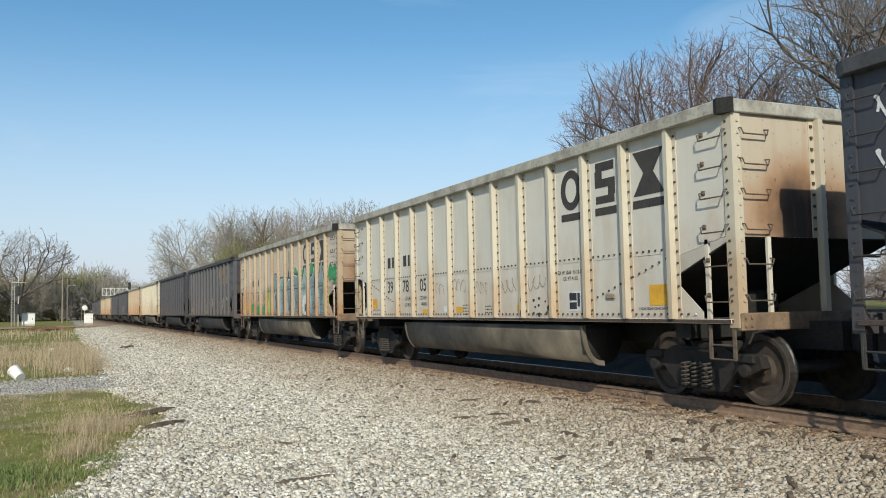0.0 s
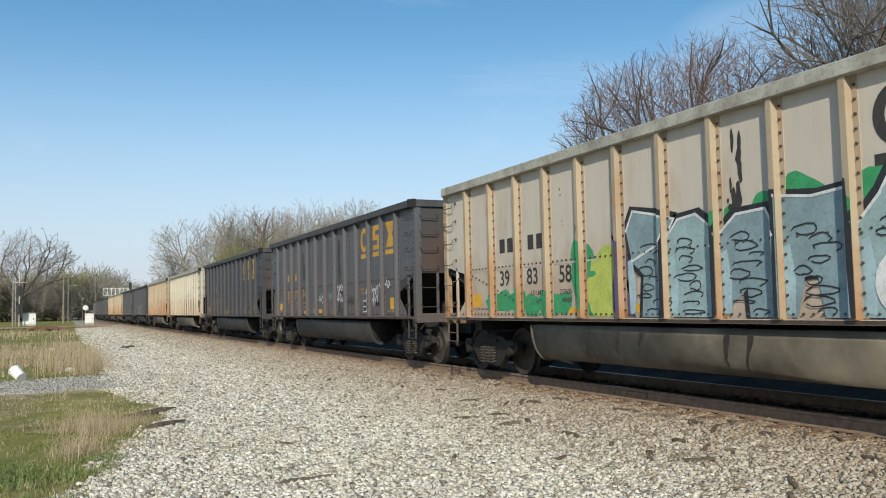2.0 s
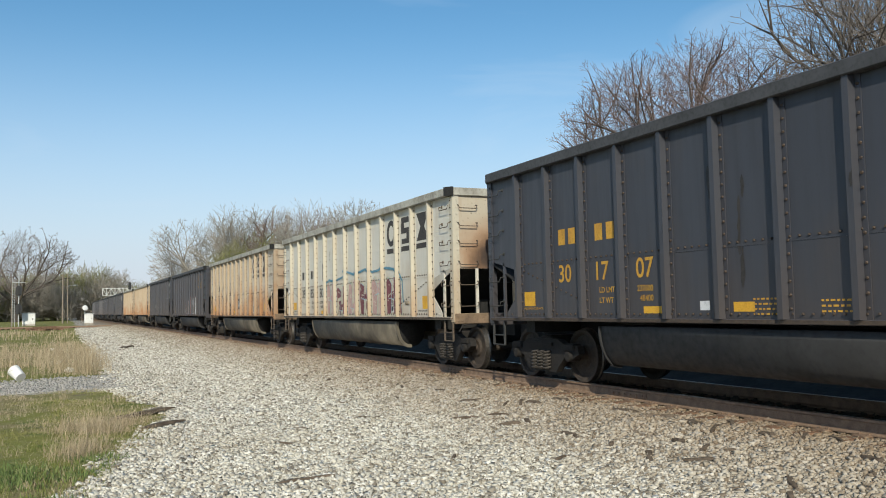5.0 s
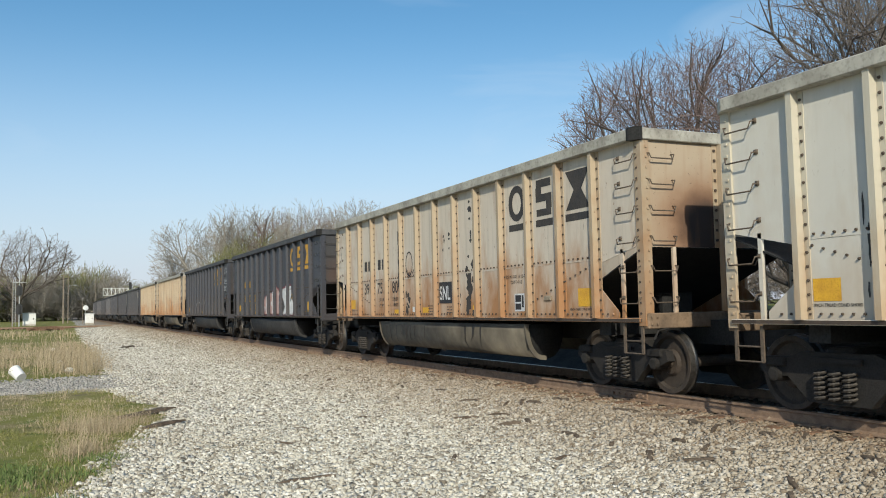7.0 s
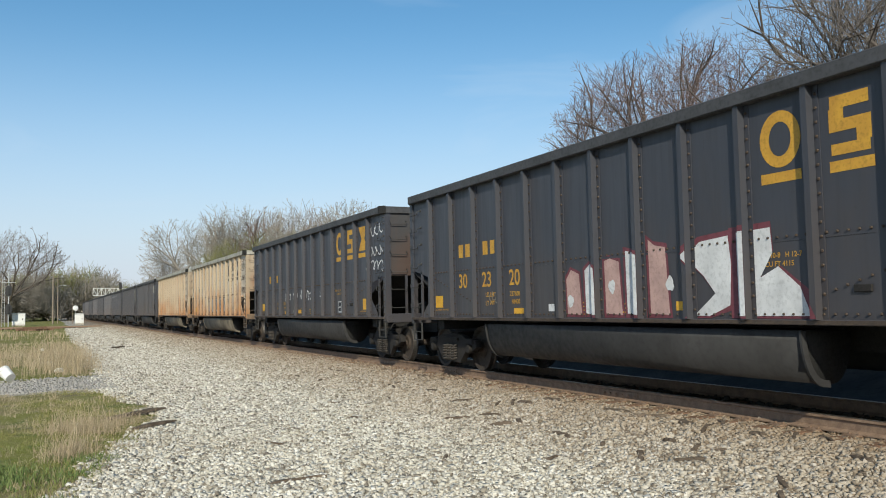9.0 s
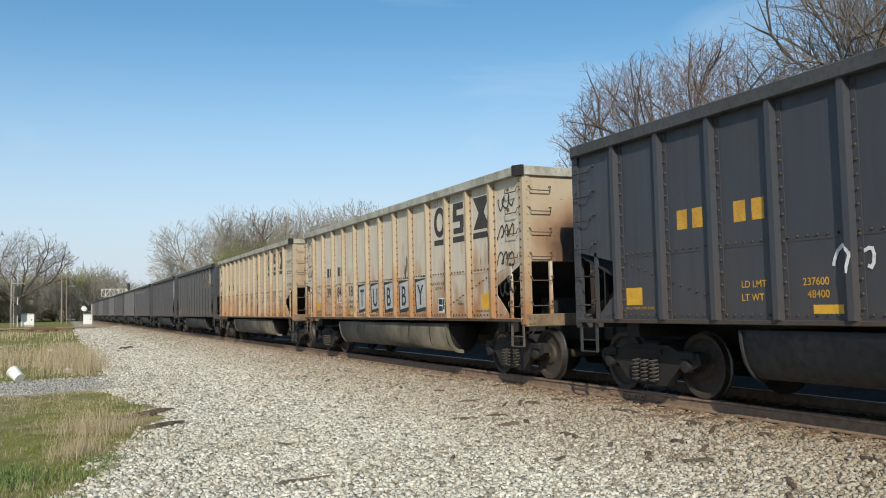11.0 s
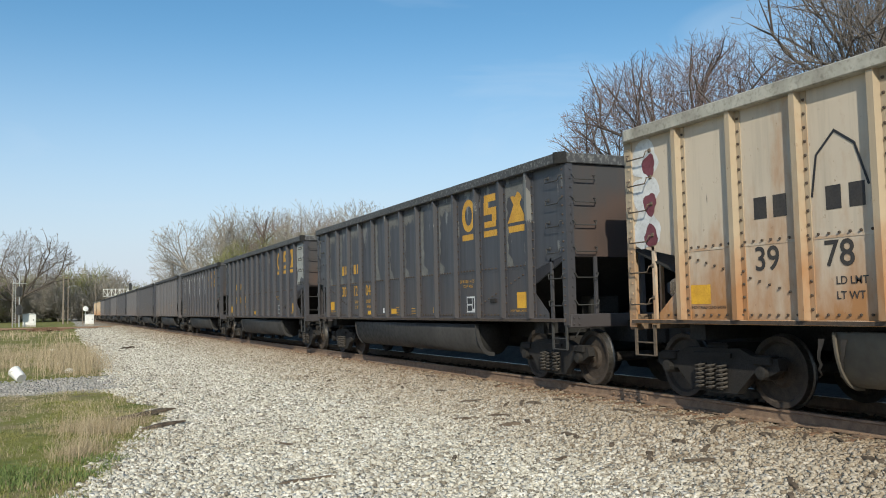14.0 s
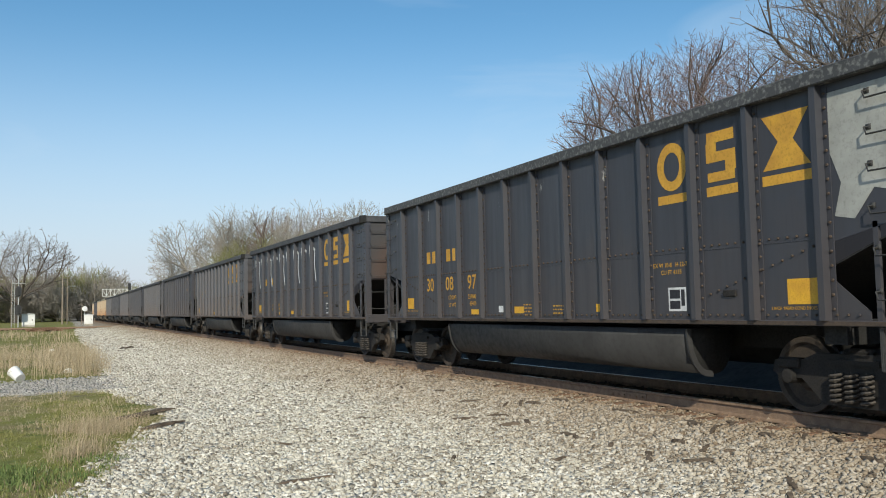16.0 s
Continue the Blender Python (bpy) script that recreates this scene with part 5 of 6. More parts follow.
def bare_tree(seed, thin, limbs=6, depth=6, spread=50, wide=0.45, low=0.2, base=0.2, curl=0.08, wild=0.17, first=0.31):
    """A unit-high bare tree: limbs fork again and again inside a lobed dome. Trunk and crown meshes."""
    rng = random.Random(seed)
    segs = []

    def loose(size=1.0):
        return Vector((rng.gauss(0, size), rng.gauss(0, size), rng.gauss(0, size)))

    lobes = [loose().normalized() for _ in range(7)]
    middle, tall = low + (1 - low) * 0.42, (1 - low) * 0.58

    def outside(p):
        """Whether a point has left the crown's dome."""
        v = Vector((p.x / wide, p.y / wide, (p.z - middle) / (tall if p.z > middle else tall * 2.0)))
        r = v.length + 1e-9
        return r > 0.84 + 0.18 * max(0.0, max(q.dot(v) for q in lobes) / r) ** 3 and p.z > base

    def tilt(d, angle):
        """Turn a direction away from itself by an angle, to a random side."""
        side = d.cross(loose()).normalized()
        return d * math.cos(angle) + side * math.sin(angle)

    def grow(p, d, length, r, level):
        steps = 3 if level < depth else 2
        kids = []
        for k in range(steps):
            d = d + loose(wild * (0.6 if level < 2 else 1.0))
            d.z += curl
            d.normalize()
            q = p + d * length / steps * rng.uniform(0.85, 1.15)
            out = outside(q)
            r1 = max(thin, r * (0.4 if out else 0.92 if k < steps - 1 else 0.84))
            segs.append((p, q, r, r1))
            p, r = q, r1
            kids.append((p, tilt(d, radians(rng.uniform(28, 62))), 0.70, 0.62))
            if out:
                level = max(level, depth - 2)
                length = min(length, 0.07)
                break
        kids.append((p, tilt(d, radians(rng.uniform(8, 26))), 0.86, 0.85))
        kids.append((p, tilt(d, radians(rng.uniform(24, 46))), 0.78, 0.72))
        if level < depth:
            for p, d, f, g in kids:
                # shoots that turn back into the crown stay short
                if level < 3 or rng.random() < 0.86:
                    grow(p, d, max(0.03, length * f * rng.uniform(0.75, 1.2)), max(thin, r * g), level + 1)

    p = Vector((0.0, 0.0, -0.03))
    top = Vector((rng.gauss(0, 0.05) * base, rng.gauss(0, 0.05) * base, base))
    segs.append((p, top, 0.026, 0.019))
    for k in range(limbs):
        a = 2 * math.pi * (k + rng.uniform(-0.25, 0.25)) / limbs
        e = radians(spread) * (0.15 if k == 0 else rng.uniform(0.5, 1.2))
        d = Vector((math.cos(a) * math.sin(e), math.sin(a) * math.sin(e), math.cos(e)))
        grow(p + (top - p) * rng.uniform(0.7, 1.0), d, first * rng.uniform(0.85, 1.15), 0.0115, 1)
    scale = 1.0 / max(q.z for _, q, _, _ in segs)
    ends = np.array([(*p, *q) for p, q, _, _ in segs]) * scale
    radii = np.array([(max(thin * 0.7, r0), max(thin * 0.5, r1)) for _, _, r0, r1 in segs])
    stout = radii[:, 0] > thin * 2.6
    out = []
    for nm, pick, sides, mat in (("trunk", stout, 6, BARK), ("crown", ~stout, 3, TWIG)):
        a, b, r = ends[pick, :3], ends[pick, 3:], radii[pick]
        v = (b - a) / (np.linalg.norm(b - a, axis=1)[:, None] + 1e-9)
        u = np.cross(v, np.where(np.abs(v[:, 2:]) < 0.9, np.array([[0.3, 0.2, 1.0]]), np.array([[1.0, 0.0, 0.0]])))
        u /= np.linalg.norm(u, axis=1)[:, None]
        w = np.cross(v, u)
        t = 2 * math.pi * np.arange(sides) / sides
        ring = u[:, None] * np.cos(t)[None, :, None] + w[:, None] * np.sin(t)[None, :, None]
        pts = np.concatenate([a[:, None] + ring * r[:, :1, None], b[:, None] + ring * r[:, 1:, None]], 1).reshape(-1, 3)
        k = np.arange(sides)
        quad = np.stack([k, (k + 1) % sides, sides + (k + 1) % sides, sides + k], 1)
        vs = pts.tolist()
        fs = (quad[None] + (np.arange(len(a)) * 2 * sides)[:, None, None]).reshape(-1, 4).tolist()
        me = bpy.data.meshes.new(nm)
        me.from_pydata(vs, [], fs)
        me.materials.append(mat)
        out.append(me)
    return out


NEAR_TREES = [bare_tree(3, 0.00048, 7, 6, 60, 0.52), bare_tree(8, 0.00044, 6, 6, 52, 0.46)]
FAR_TREES = [bare_tree(23, 0.0011, 6, 5, 48, 0.42), bare_tree(31, 0.0011, 6, 5, 66, 0.5, 0.25, 0.26, 0.04), bare_tree(44, 0.0011, 6, 5, 40, 0.36)]
SCRUB = [bare_tree(52, 0.0024, 8, 5, 62, 0.55, 0.0, 0.05, 0.10, 0.17, 0.24), bare_tree(61, 0.0024, 8, 5, 62, 0.5, 0.0, 0.05, 0.10, 0.17, 0.24)]


def tree(meshes, x, y, h, turn, twig=TWIG, label="bare deciduous tree with fine grey-brown twigs", wide=1.0):
    t = tagged(new("tree"), label, "tree", "trees beside the line")
    t.matrix_basis = Matrix.Translation((x, y, -0.5)) @ Euler((0, 0, radians(turn))).to_matrix().to_4x4() @ Matrix.Diagonal((h * wide, h * wide, h, 1))
    for nm, me in zip(("trunk", "crown"), meshes):
        ob = part(nm, me, None, t)
        ob.material_slots[0].link = "OBJECT"
        # far trunks take the twig colour, pale as if hazed
        ob.material_slots[0].material = BARK if nm == "trunk" and twig in (TWIG, TWIG_RED) else twig
    return t


# tall trees behind the train, close by
for k, (x, y, h, a, tw) in enumerate(((37.3, 42, 19.6, 20, TWIG_RED), (44.5, 31, 24.5, 130, TWIG), (56, 52, 19, 250, TWIG_RED))):
    tree(NEAR_TREES[k % 2], x, y, h, a, tw, "tall bare tree with reddish budding twigs" if tw is TWIG_RED else "tall bare tree with fine grey-brown twigs")
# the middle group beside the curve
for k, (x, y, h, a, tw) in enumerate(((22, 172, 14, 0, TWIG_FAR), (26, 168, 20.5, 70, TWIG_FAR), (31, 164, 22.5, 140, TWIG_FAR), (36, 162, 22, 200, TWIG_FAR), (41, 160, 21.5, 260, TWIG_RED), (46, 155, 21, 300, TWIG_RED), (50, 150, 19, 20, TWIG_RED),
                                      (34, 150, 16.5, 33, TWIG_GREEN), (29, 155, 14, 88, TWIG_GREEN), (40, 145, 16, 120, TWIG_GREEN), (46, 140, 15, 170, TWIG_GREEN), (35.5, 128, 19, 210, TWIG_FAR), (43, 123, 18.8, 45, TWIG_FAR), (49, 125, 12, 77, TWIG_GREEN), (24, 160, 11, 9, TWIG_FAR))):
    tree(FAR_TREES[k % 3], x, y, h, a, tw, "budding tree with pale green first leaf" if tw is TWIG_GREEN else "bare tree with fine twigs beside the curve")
# far side: one broad crown, then the wood
tree(FAR_TREES[1], -9, 235, 24, 45, TWIG, "broad bare crown above the far scrub", 1.1)
wr = random.Random(9)
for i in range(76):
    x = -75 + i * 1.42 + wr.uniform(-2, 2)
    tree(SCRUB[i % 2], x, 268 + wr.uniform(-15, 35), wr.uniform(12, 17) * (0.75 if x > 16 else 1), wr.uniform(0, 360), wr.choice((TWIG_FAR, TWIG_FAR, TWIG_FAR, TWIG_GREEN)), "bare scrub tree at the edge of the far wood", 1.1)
for i in range(20):
    tree(SCRUB[i % 2], 60 + i * 5 + wr.uniform(-2, 2), 130 - i * 6 + wr.uniform(-6, 6), wr.uniform(8, 12), wr.uniform(0, 360), TWIG, "bare scrub tree behind the line", 1.2)


# ---- grass ----
def blades(name, spots, height, width, mat, label, lean=0.35, seed=1, tuft=1, loose=0.05):
    """Grass: tufts of thin bent blades at the spots, fanning out from their roots."""
    rng = np.random.default_rng(seed)
    vs, fs = [], []
    for x0, y0 in spots:
        big = rng.uniform(0.5, 1.15)
        wind = rng.uniform(0, 6.283)
        for _ in range(max(1, int(tuft * rng.uniform(0.4, 1.5)))):
            x, y = x0 + rng.normal() * loose, y0 + rng.normal() * loose
            h = height * big * rng.uniform(0.4, 1.15)
            a = wind + rng.normal() * 1.3
            dx, dy = math.cos(a), math.sin(a)
            b = abs(rng.normal()) * lean * h
            t = rng.uniform(0, 6.283)
            wx, wy = math.cos(t) * width * rng.uniform(0.6, 1.3), math.sin(t) * width * rng.uniform(0.6, 1.3)
            z = ground_z(x, y) - 0.01
            h *= max(0.35, 1 - 0.35 * b / h)
            k = len(vs)
            for u, f in ((0.0, 1.0), (0.4, 0.9), (0.75, 0.65)):
                px, py, pz = x + dx * b * u * u, y + dy * b * u * u, z + h * u
                vs += [(px - wx * f, py - wy * f, pz), (px + wx * f, py + wy * f, pz)]
            vs.append((x + dx * b, y + dy * b, z + h))
            fs += [(k, k + 1, k + 3, k + 2), (k + 2, k + 3, k + 5, k + 4), (k + 4, k + 5, k + 6)]
    me = bpy.data.meshes.new(name)
    me.from_pydata(vs, [], fs)
    me.materials.append(mat)
    return tagged(new(name, me), label, "grass", kind="stuff")


def blade_paint(name, a, b):
    m = material(name, a, 0.85)
    g = Graph(m)
    geo = g.n.new("ShaderNodeNewGeometry")
    g.color(g.mix(geo.outputs["Random Per Island"], a, b))
    return m


DRY = blade_paint("dry_grass", (0.26, 0.20, 0.12), (0.54, 0.44, 0.30))
FRESH = blade_paint("fresh_grass", (0.13, 0.16, 0.035), (0.25, 0.25, 0.075))
MOSSY = blade_paint("olive_grass", (0.17, 0.17, 0.045), (0.30, 0.27, 0.10))
LEAFY = blade_paint("leafy_weeds", (0.075, 0.12, 0.03), (0.17, 0.21, 0.065))
gr = np.random.default_rng(77)


def field(n, x0, x1, y0, y1, clump=0.0, cut=0.0, off=0.0):
    out = []
    while len(out) < n:
        x, y = gr.uniform(x0, x1), gr.uniform(y0, y1)
        if x < grass_line(y) - off and flat_noise(x, y, clump, 9) > cut and not 22.0 < y < 27.0:
            out.append((x, y))
    return out


blades("dry_grass", field(260, -1.0, 1.5, 11.6, 15.2, 0.9, 0.12, 0.05), 0.40, 0.0021, DRY, "dry straw-coloured grass tufts", 0.55, 2, 10, 0.10)
blades("dry_grass", field(420, -4, 1.6, 27.2, 42, 0.35, -0.12, 0.1), 0.85, 0.0042, DRY, "stand of tall dry grass", 0.5, 3, 18, 0.22)
blades("dry_grass", field(300, -14, 1.6, 42, 95, 0.2, 0.05, 0.4), 0.6, 0.012, DRY, "stand of tall dry grass", 0.35, 4, 10, 0.4)
blades("dry_grass", field(900, -8, 1.8, 27, 60, 0.5, -0.35, 0.0), 0.22, 0.008, DRY, "matted dead grass under the tall stalks", 0.9, 14, 8, 0.25)
blades("green_grass", field(900, -2.2, 1.9, 8.2, 13.5, 0.9, -0.05), 0.075, 0.0035, FRESH, "short green spring grass", 0.9, 5, 16, 0.05)
blades("green_grass", field(900, -2.4, 1.9, 13.5, 22, 0.6, -0.05), 0.07, 0.005, MOSSY, "short olive spring grass", 0.9, 6, 12, 0.09)
blades("green_weeds", field(110, -1.0, 0.8, 9.0, 12.0, 0.8, 0.0), 0.11, 0.0075, LEAFY, "clump of leafy green weeds", 0.9, 7, 26, 0.07)
blades("dry_grass", field(1500, -2.4, 2.2, 8.2, 22, 0.9, -0.25), 0.12, 0.0026, DRY, "short dead grass among the green", 0.9, 8, 9, 0.06)
blades("dry_grass", field(90, -0.2, 2.6, 12.5, 20, 0.8, -0.1, -0.6), 0.1, 0.003, DRY, "dead grass creeping over the stones", 1.0, 9, 12, 0.08)

# ---- loose things on the ground ----
OLD_WOOD = worn("weathered_wood", (0.16, 0.125, 0.095), (0.085, 0.066, 0.05), 9, 0.95, 0.6)
PLASTIC_WHITE = worn("white_plastic", (0.80, 0.79, 0.76), (0.72, 0.70, 0.66), 3, 0.45, 0.05)


def splinter(name, a, b, w, h, label, category, rng, lift=0.0):
    """A rough length of wood lying between two points of the ground."""
    a, b = Vector(a), Vector(b)
    bm = bmesh.new()
    n = 6
    rings = []
    d = (b - a).normalized()
    side = Vector((-d.y, d.x))
    for k in range(n + 1):
        p = a.lerp(b, k / n)
        z = ground_z(p.x, p.y) + 0.012 + lift
        t = (0.45 if k in (0, n) else 1.0) * rng.uniform(0.8, 1.15)
        off = side * rng.uniform(-0.15, 0.15) * w
        rings.append([bm.verts.new((p.x + off.x + side.x * s * w * t / 2, p.y + off.y + side.y * s * w * t / 2, z + q * h * t)) for s, q in ((-1, 0), (1, 0), (0.8, 0.9), (-0.7, 1.0))])
    for r0, r1 in zip(rings, rings[1:]):
        for k in range(4):
            bm.faces.new((r0[k], r0[(k + 1) % 4], r1[(k + 1) % 4], r1[k]))
    bm.faces.new(rings[0][::-1])
    bm.faces.new(rings[-1])
    bmesh.ops.recalc_face_normals(bm, faces=bm.faces[:])
    return tagged(part(name, bm, OLD_WOOD), label, category)


sr = random.Random(6)
splinter("old_plank", (0.88, 15.35), (2.0, 16.55), 0.2, 0.05, "rotten dark plank half sunk in the turf", "plank", sr, 0.03)
splinter("old_plank", (1.25, 14.1), (1.95, 14.7), 0.14, 0.04, "rotten dark plank half sunk in the turf", "plank", sr, 0.02)
for a, b, w, h in (((2.15, 9.05), (2.85, 9.12), 0.055, 0.025), ((6.0, 11.3), (6.25, 11.05), 0.1, 0.05), ((2.72, 11.7), (2.95, 11.4), 0.035, 0.03), ((4.3, 9.3), (4.5, 9.6), 0.04, 0.02), ((5.3, 8.6), (5.6, 8.75), 0.05, 0.03),
                   ((6.6, 7.6), (6.85, 7.75), 0.06, 0.03), ((4.6, 13.6), (4.75, 13.4), 0.05, 0.03), ((3.3, 12.9), (3.5, 12.7), 0.03, 0.02), ((6.9, 12.2), (7.15, 12.6), 0.06, 0.03), ((3.05, 47.0), (3.8, 48.0), 0.12, 0.1),
                   ((7.3, 9.6), (7.7, 9.3), 0.07, 0.03), ((7.2, 8.1), (7.6, 8.4), 0.05, 0.03), ((4.9, 15.8), (5.2, 15.6), 0.05, 0.03), ((7.5, 7.0), (7.9, 7.3), 0.06, 0.03), ((3.0, 21), (3.2, 20.8), 0.06, 0.03)):
    splinter("wood_splinter", a, b, w, h, "dark splinter of old tie on the gravel", "wood chip", sr)

# broken tie wood strewn along the shoulder
for k in range(46):
    x, y = sr.uniform(5.8, 8.0), 5.0 + 18 * sr.random() ** 1.3
    a, l = sr.uniform(0.6, 2.4), sr.uniform(0.12, 0.5)
    splinter("wood_splinter", (x, y), (x + l * math.cos(a), y + l * math.sin(a)), sr.uniform(0.03, 0.08), sr.uniform(0.02, 0.04), "dark splinter of old tie on the gravel", "wood chip", sr)


def bucket(x, y):
    bm = bmesh.new()
    prof = [(0.0, 0.128), (0.36, 0.148), (0.36, 0.158), (0.39, 0.158), (0.39, 0.14), (0.02, 0.12)]
    lathe(bm, prof, 28, "z")
    b = part("bucket", bm, PLASTIC_WHITE, None, smooth=False)
    b.matrix_basis = Matrix.Translation((x, y, ground_z(x, y) + 0.2)) @ Euler((radians(-60), 0, radians(35))).to_matrix().to_4x4() @ Matrix.Diagonal((1.08, 1.08, 1.0, 1)) @ Matrix.Translation((0, 0, -0.19))
    bm = bmesh.new()
    tube(bm, [(0.16 * math.cos(a), -0.12 * math.sin(a), 0.34 - 0.1 * math.sin(a)) for a in [math.pi * k / 10 for k in range(11)]], 0.004)
    part("handle", bm, IRON_PALE, b, "thin wire handle")
    return tagged(b, "white plastic bucket lying on its side in grass", "bucket")


bucket(-0.95, 26.6)
for x, y in ((0.15, 34), (0.4, 29.5), (-0.1, 47)):
    bm = bmesh.new()
    bmesh.ops.create_icosphere(bm, subdivisions=2, radius=0.12)
    for v in bm.verts:
        v.co = Vector((v.co.x * 1.3, v.co.y, v.co.z * 0.8)) * sr.uniform(0.8, 1.15)
    r = part("pale_rock", bm, STONE)
    r.matrix_basis = Matrix.Translation((x, y, ground_z(x, y) + 0.06))
    tagged(r, "pale rock lying among dry grass", "rock")

# ---- signals, poles and cabinets down the line ----
SILVER = worn("aluminium_paint", (0.55, 0.56, 0.56), (0.42, 0.43, 0.43), 3, 0.5, 0.1, 0.3)
CABINET = worn("cabinet_white", (0.76, 0.76, 0.74), (0.66, 0.65, 0.62), 2, 0.6, 0.1)
SIGNAL_BLACK = worn("signal_black", (0.02, 0.02, 0.022), (0.03, 0.03, 0.03), 5, 0.6, 0.1)
POLE_WOOD = worn("pole_wood", (0.30, 0.25, 0.20), (0.20, 0.165, 0.13), 4, 0.9, 0.4)


def upright(bm, x, y, z0, z1, r):
    tube(bm, [(x, y, z0), (x, y, z1)], r, 10)


def signal_mast(x, y):
    s = tagged(new("signal_mast"), "silver railway signal mast with black signal heads", "signal")
    s.matrix_basis = pose(x, y, -0.47)
    bm = bmesh.new()
    upright(bm, 0, 0, 0, 8.6, 0.09)
    part("mast", bm, SILVER, s)
    bm = bmesh.new()
    for dx in (-0.9, -0.55):
        upright(bm, dx, 0, 0, 7.6, 0.035)
    part("ladder_frame", bm, SILVER, s)
    for k in range(18):
        bm = bmesh.new()
        tube(bm, [(-0.9, 0, 0.6 + k * 0.4), (-0.55, 0, 0.6 + k * 0.4)], 0.018)
        part("rung", bm, SILVER, s)
    for z in (5.6, 2.7):
        bm = bmesh.new()
        prism(bm, [(-0.32, z - 0.75), (0.32, z - 0.75), (0.45, z - 0.4), (0.45, z + 0.5), (0.2, z + 0.85), (-0.2, z + 0.85), (-0.45, z + 0.5), (-0.45, z - 0.4)], "y", -0.3, -0.12)
        head = part("signal_head", bm, SIGNAL_BLACK, s, "black signal head")
        for dz in (-0.4, 0.05, 0.5):
            bm = bmesh.new()
            lathe(bm, [(0.0, 0.13), (0.22, 0.15)], 12, "z")
            h = part("hood", bm, SIGNAL_BLACK, head)
            h.matrix_basis = pose(0, -0.3, z + dz, 90)
    bm = bmesh.new()
    box(bm, -1.0, 1.0, -0.5, 0.5, 6.9, 6.98)
    part("platform", bm, SILVER, s)


def cabinet(x, y, w, h):
    c = tagged(new("relay_cabinet"), "white metal relay cabinet beside the line", "cabinet")
    c.matrix_basis = pose(x, y, -0.47)
    bm = bmesh.new()
    box(bm, -w / 2, w / 2, -0.5, 0.5, 0.25, h, 0.03)
    part("body", bm, CABINET, c)
    bm = bmesh.new()
    prism(bm, [(-w / 2 - 0.1, h), (w / 2 + 0.1, h), (w / 2 + 0.1, h + 0.06), (0, h + 0.16), (-w / 2 - 0.1, h + 0.06)], "y", -0.6, 0.6)
    part("roof", bm, SILVER, c)
    bm = bmesh.new()
    box(bm, -w * 0.4, w * 0.4, -0.53, -0.5, 0.35, h - 0.1, 0.01)
    door = part("door", bm, CABINET, c)
    bm = bmesh.new()
    box(bm, w * 0.28, w * 0.34, -0.57, -0.53, h * 0.5, h * 0.62)
    part("handle", bm, SIGNAL_BLACK, door)
    bm = bmesh.new()
    box(bm, -w / 2, w / 2, -0.5, 0.5, 0, 0.25)
    part("base", bm, GRAVEL, c)


signal_mast(-5.3, 150)
cabinet(-3.9, 152, 1.9, 2.0)
cabinet(5.0, 152, 1.35, 1.75)
# dish on a post beside the cabinet
dish = tagged(new("round_marker"), "white round marker on a short post", "marker")
dish.matrix_basis = pose(4.5, 155, -0.47)
bm = bmesh.new()
lathe(bm, [(0.0, 0.42), (0.05, 0.45), (0.1, 0.2)], 20, "z")
d = part("disc", bm, CABINET, dish)
d.matrix_basis = pose(0, -0.1, 2.75, 75, 0, 15)
bm = bmesh.new()
upright(bm, 0, 0, 0, 2.75, 0.05)
part("post", bm, SILVER, dish)


def pole(x, y, h, r, lamp=False):
    p = tagged(new("utility_pole"), "slender pole with a lamp arm" if lamp else "weathered wooden utility pole", "pole")
    p.matrix_basis = pose(x, y, -0.5)
    bm = bmesh.new()
    tube(bm, [(0, 0, 0), (0, 0, h * 0.5), (0, 0, h)], [r, r * 0.85, r * 0.7], 10)
    part("shaft", bm, POLE_WOOD, p)
    if lamp:
        bm = bmesh.new()
        tube(bm, [(0, 0, h * 0.62), (0.3, 0, h * 0.66), (1.1, 0, h * 0.66)], 0.04)
        arm = part("arm", bm, SILVER, p)
        bm = bmesh.new()
        box(bm, 0.9, 1.5, -0.12, 0.12, h * 0.66 - 0.08, h * 0.66 + 0.06, 0.03)
        part("lamp_head", bm, SILVER, arm)
        bm = bmesh.new()
        box(bm, -0.3, 0.05, -0.15, 0.15, h * 0.86, h * 0.86 + 0.7, 0.03)
        part("transformer", bm, SILVER, p)
    else:
        bm = bmesh.new()
        box(bm, -0.05, 0.05, -0.05, 0.05, h, h + 0.12)
        part("cap", bm, SILVER, p)


pole(1.25, 180, 9.6, 0.17)
pole(2.1, 180, 11.2, 0.1, True)
pole(8.0, 205, 9.2, 0.06)
pole(4.3, 165, 4.4, 0.06)
pole(-6.3, 150, 7.6, 0.07)

# signal bridge reaching out behind the train
g_ = tagged(new("signal_bridge"), "white lattice signal bridge arm beyond the train", "signal bridge")
g_.matrix_basis = pose(11.0, 236, -0.4)
bm = bmesh.new()
for z in (6.3, 8.1):
    for y in (-0.5, 0.5):
        tube(bm, [(0, y, z), (10, y, z)], 0.07)
for k in range(11):
    for y in (-0.5, 0.5):
        tube(bm, [(k, y, 6.3), (k, y, 8.1)], 0.045)
        if k < 10:
            tube(bm, [(k, y, 6.3 if k % 2 else 8.1), (k + 1, y, 8.1 if k % 2 else 6.3)], 0.04)
part("truss", bm, CABINET, g_)
bm = bmesh.new()
upright(bm, 10, 0, 0, 8.4, 0.2)
part("column", bm, SILVER, g_)
bm = bmesh.new()
box(bm, 6.2, 6.9, -0.8, -0.6, 7.8, 9.6, 0.05)
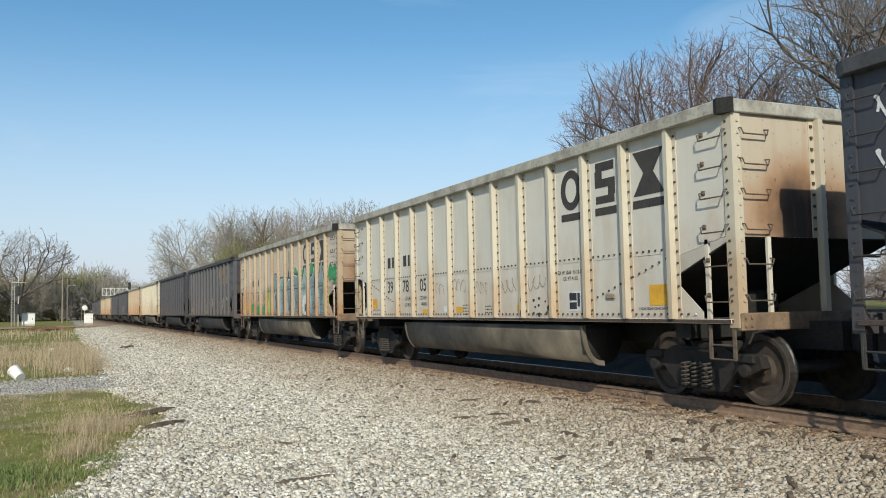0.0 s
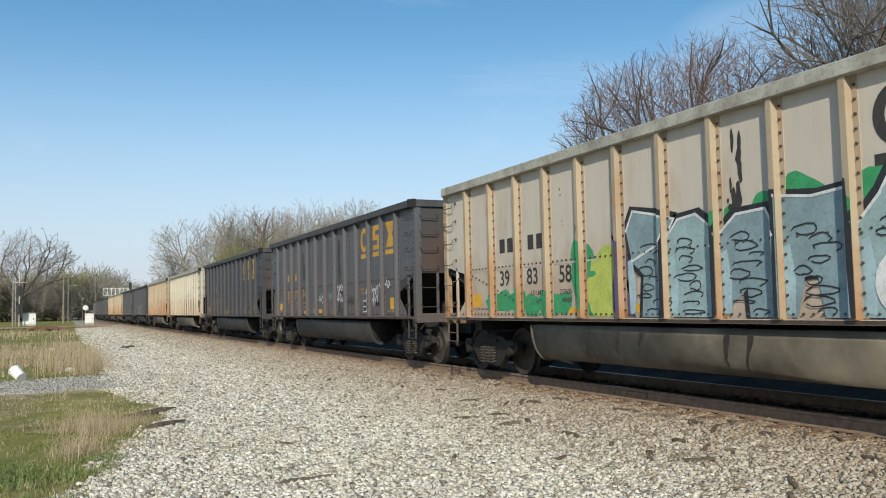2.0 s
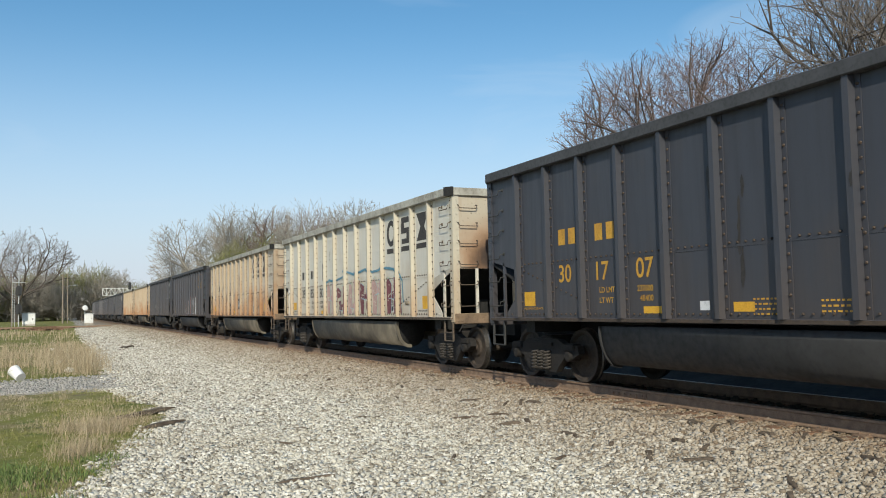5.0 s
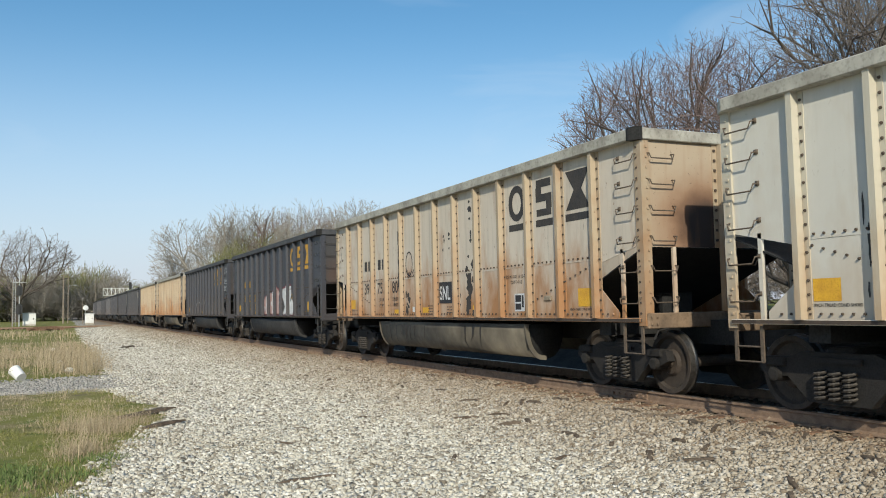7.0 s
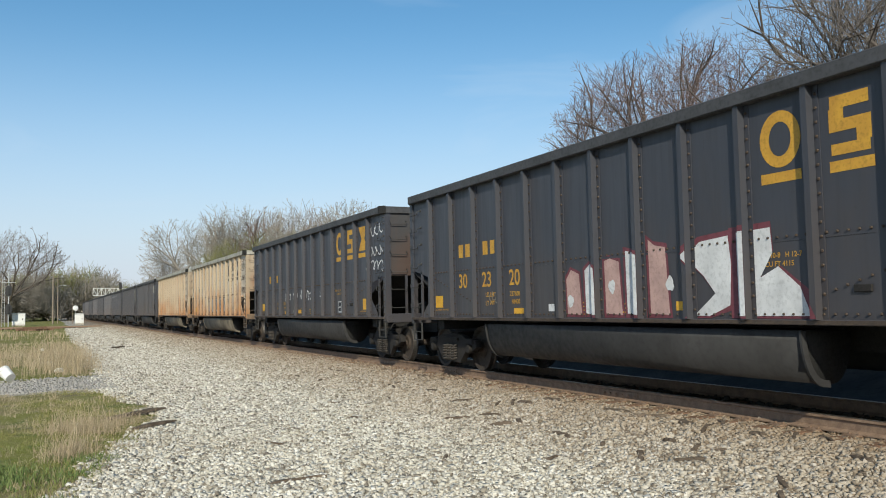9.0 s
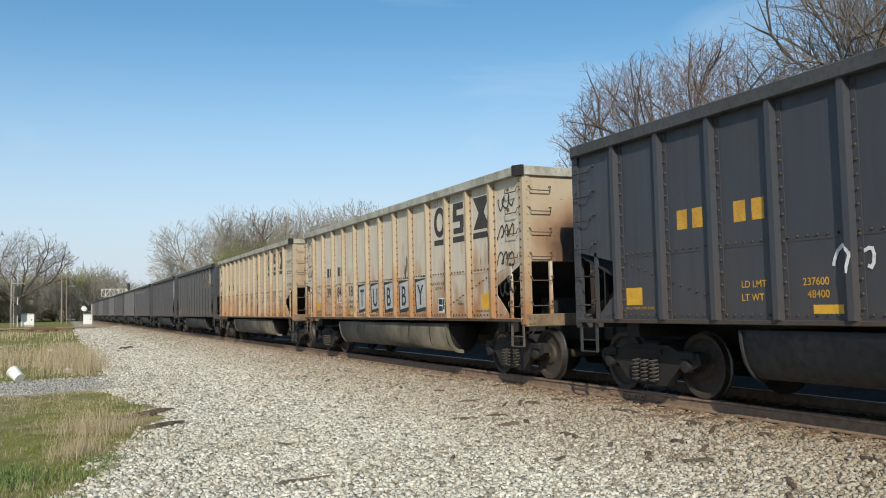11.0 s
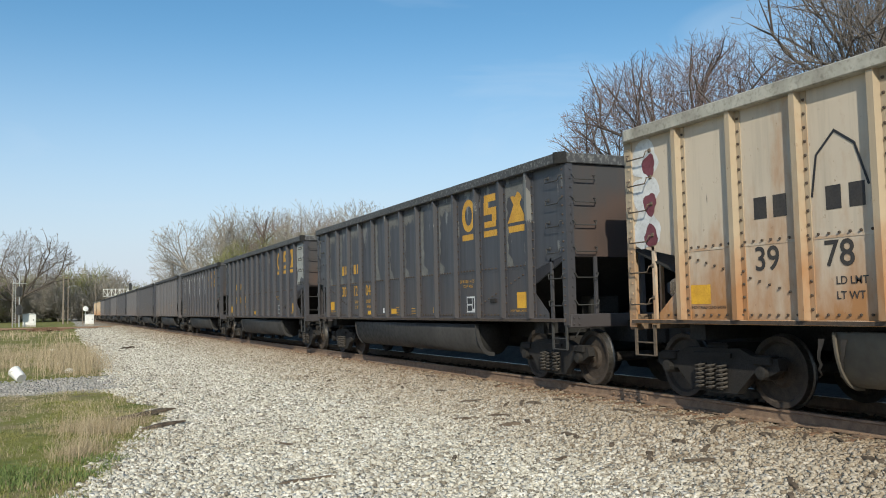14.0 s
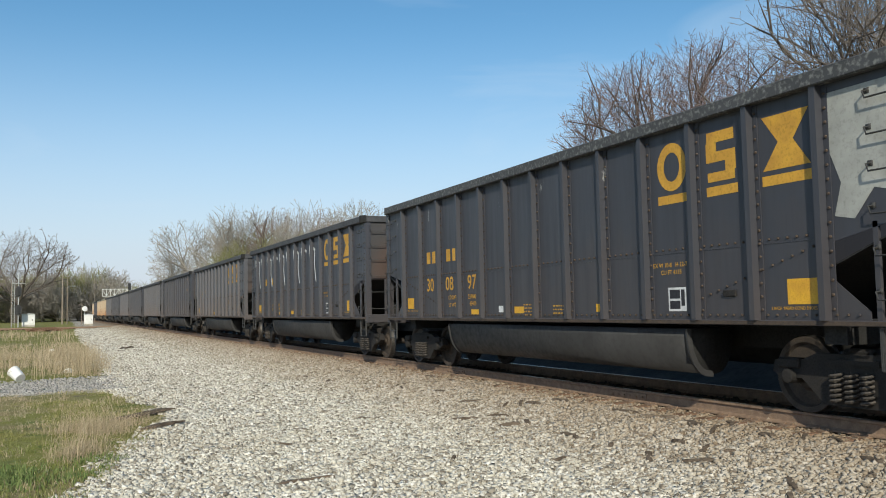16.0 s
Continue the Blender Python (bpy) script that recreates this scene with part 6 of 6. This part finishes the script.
part("signal_head", bm, SIGNAL_BLACK, g_, "black signal head")

# the line that crosses further on, and a heap of old ties
side_track = tagged(new("crossing_track"), "rusty rails of the line that crosses", "track", kind="structure")
for off in (-0.753, 0.753):
    bm = bmesh.new()
    box(bm, -90, 0, off - 0.036, off + 0.036, -0.35, -0.2)
    part("rail", bm, STEEL_RUST, side_track, m=pose(6.5, 118, 0, rz=-14))
for k in range(60):
    part("tie", tie_mesh, None, side_track, m=pose(6.5, 118, 0, rz=-14) @ pose(-2 - k * 0.6, 0, -0.17, rz=90))
hr = random.Random(3)
for k in range(9):
    t = part("old_tie", tie_mesh, None, None)
    t.matrix_basis = pose(-0.6 + hr.uniform(-1.2, 1.2), 106 + hr.uniform(-1.5, 1.5), -0.12 + 0.16 * (k // 4), rz=hr.uniform(-25, 25))
    tagged(t, "dark discarded tie on a heap", "tie", "heap of old ties")


# ---- motion of the train ----
def where(t):
    for (t0, a), (t1, b) in zip(RUN, RUN[1:]):
        if t <= t1:
            return a + (b - a) * (t - t0) / (t1 - t0)
    return RUN[-1][1]


def motions():
    for i, car in enumerate(CARS):
        rows = []
        for t, s in RUN:
            lead = s + 0.12 + PITCH * i
            xa, ya, _ = on_track(lead + TRUCK)
            xb, yb, _ = on_track(lead + BODY - TRUCK)
            a = math.atan2(xb - xa, yb - ya)
            rows.append((t, pose(xa - TRUCK * math.sin(a), ya - TRUCK * math.cos(a), 0, rz=-math.degrees(a))))
        walk(car, rows)
    # wheels turn without slip; all axles of one kind share their keys
    times = [k * 0.06 for k in range(267)]
    for key, dy in (("front", -0.89), ("rear", 0.89)):
        first = WHEELS[key][0]
        walk(first, [(t, pose(0, dy, 0.457) @ Euler(((where(0) - where(t)) / 0.457, 0, 0)).to_matrix().to_4x4()) for t in times + [16.0]])
        for ob in WHEELS[key][1:]:
            ob.rotation_mode = "QUATERNION"
            ob.animation_data_create()
            ob.animation_data.action = first.animation_data.action
            ob.animation_data.action_slot = first.animation_data.action_slot


motions()
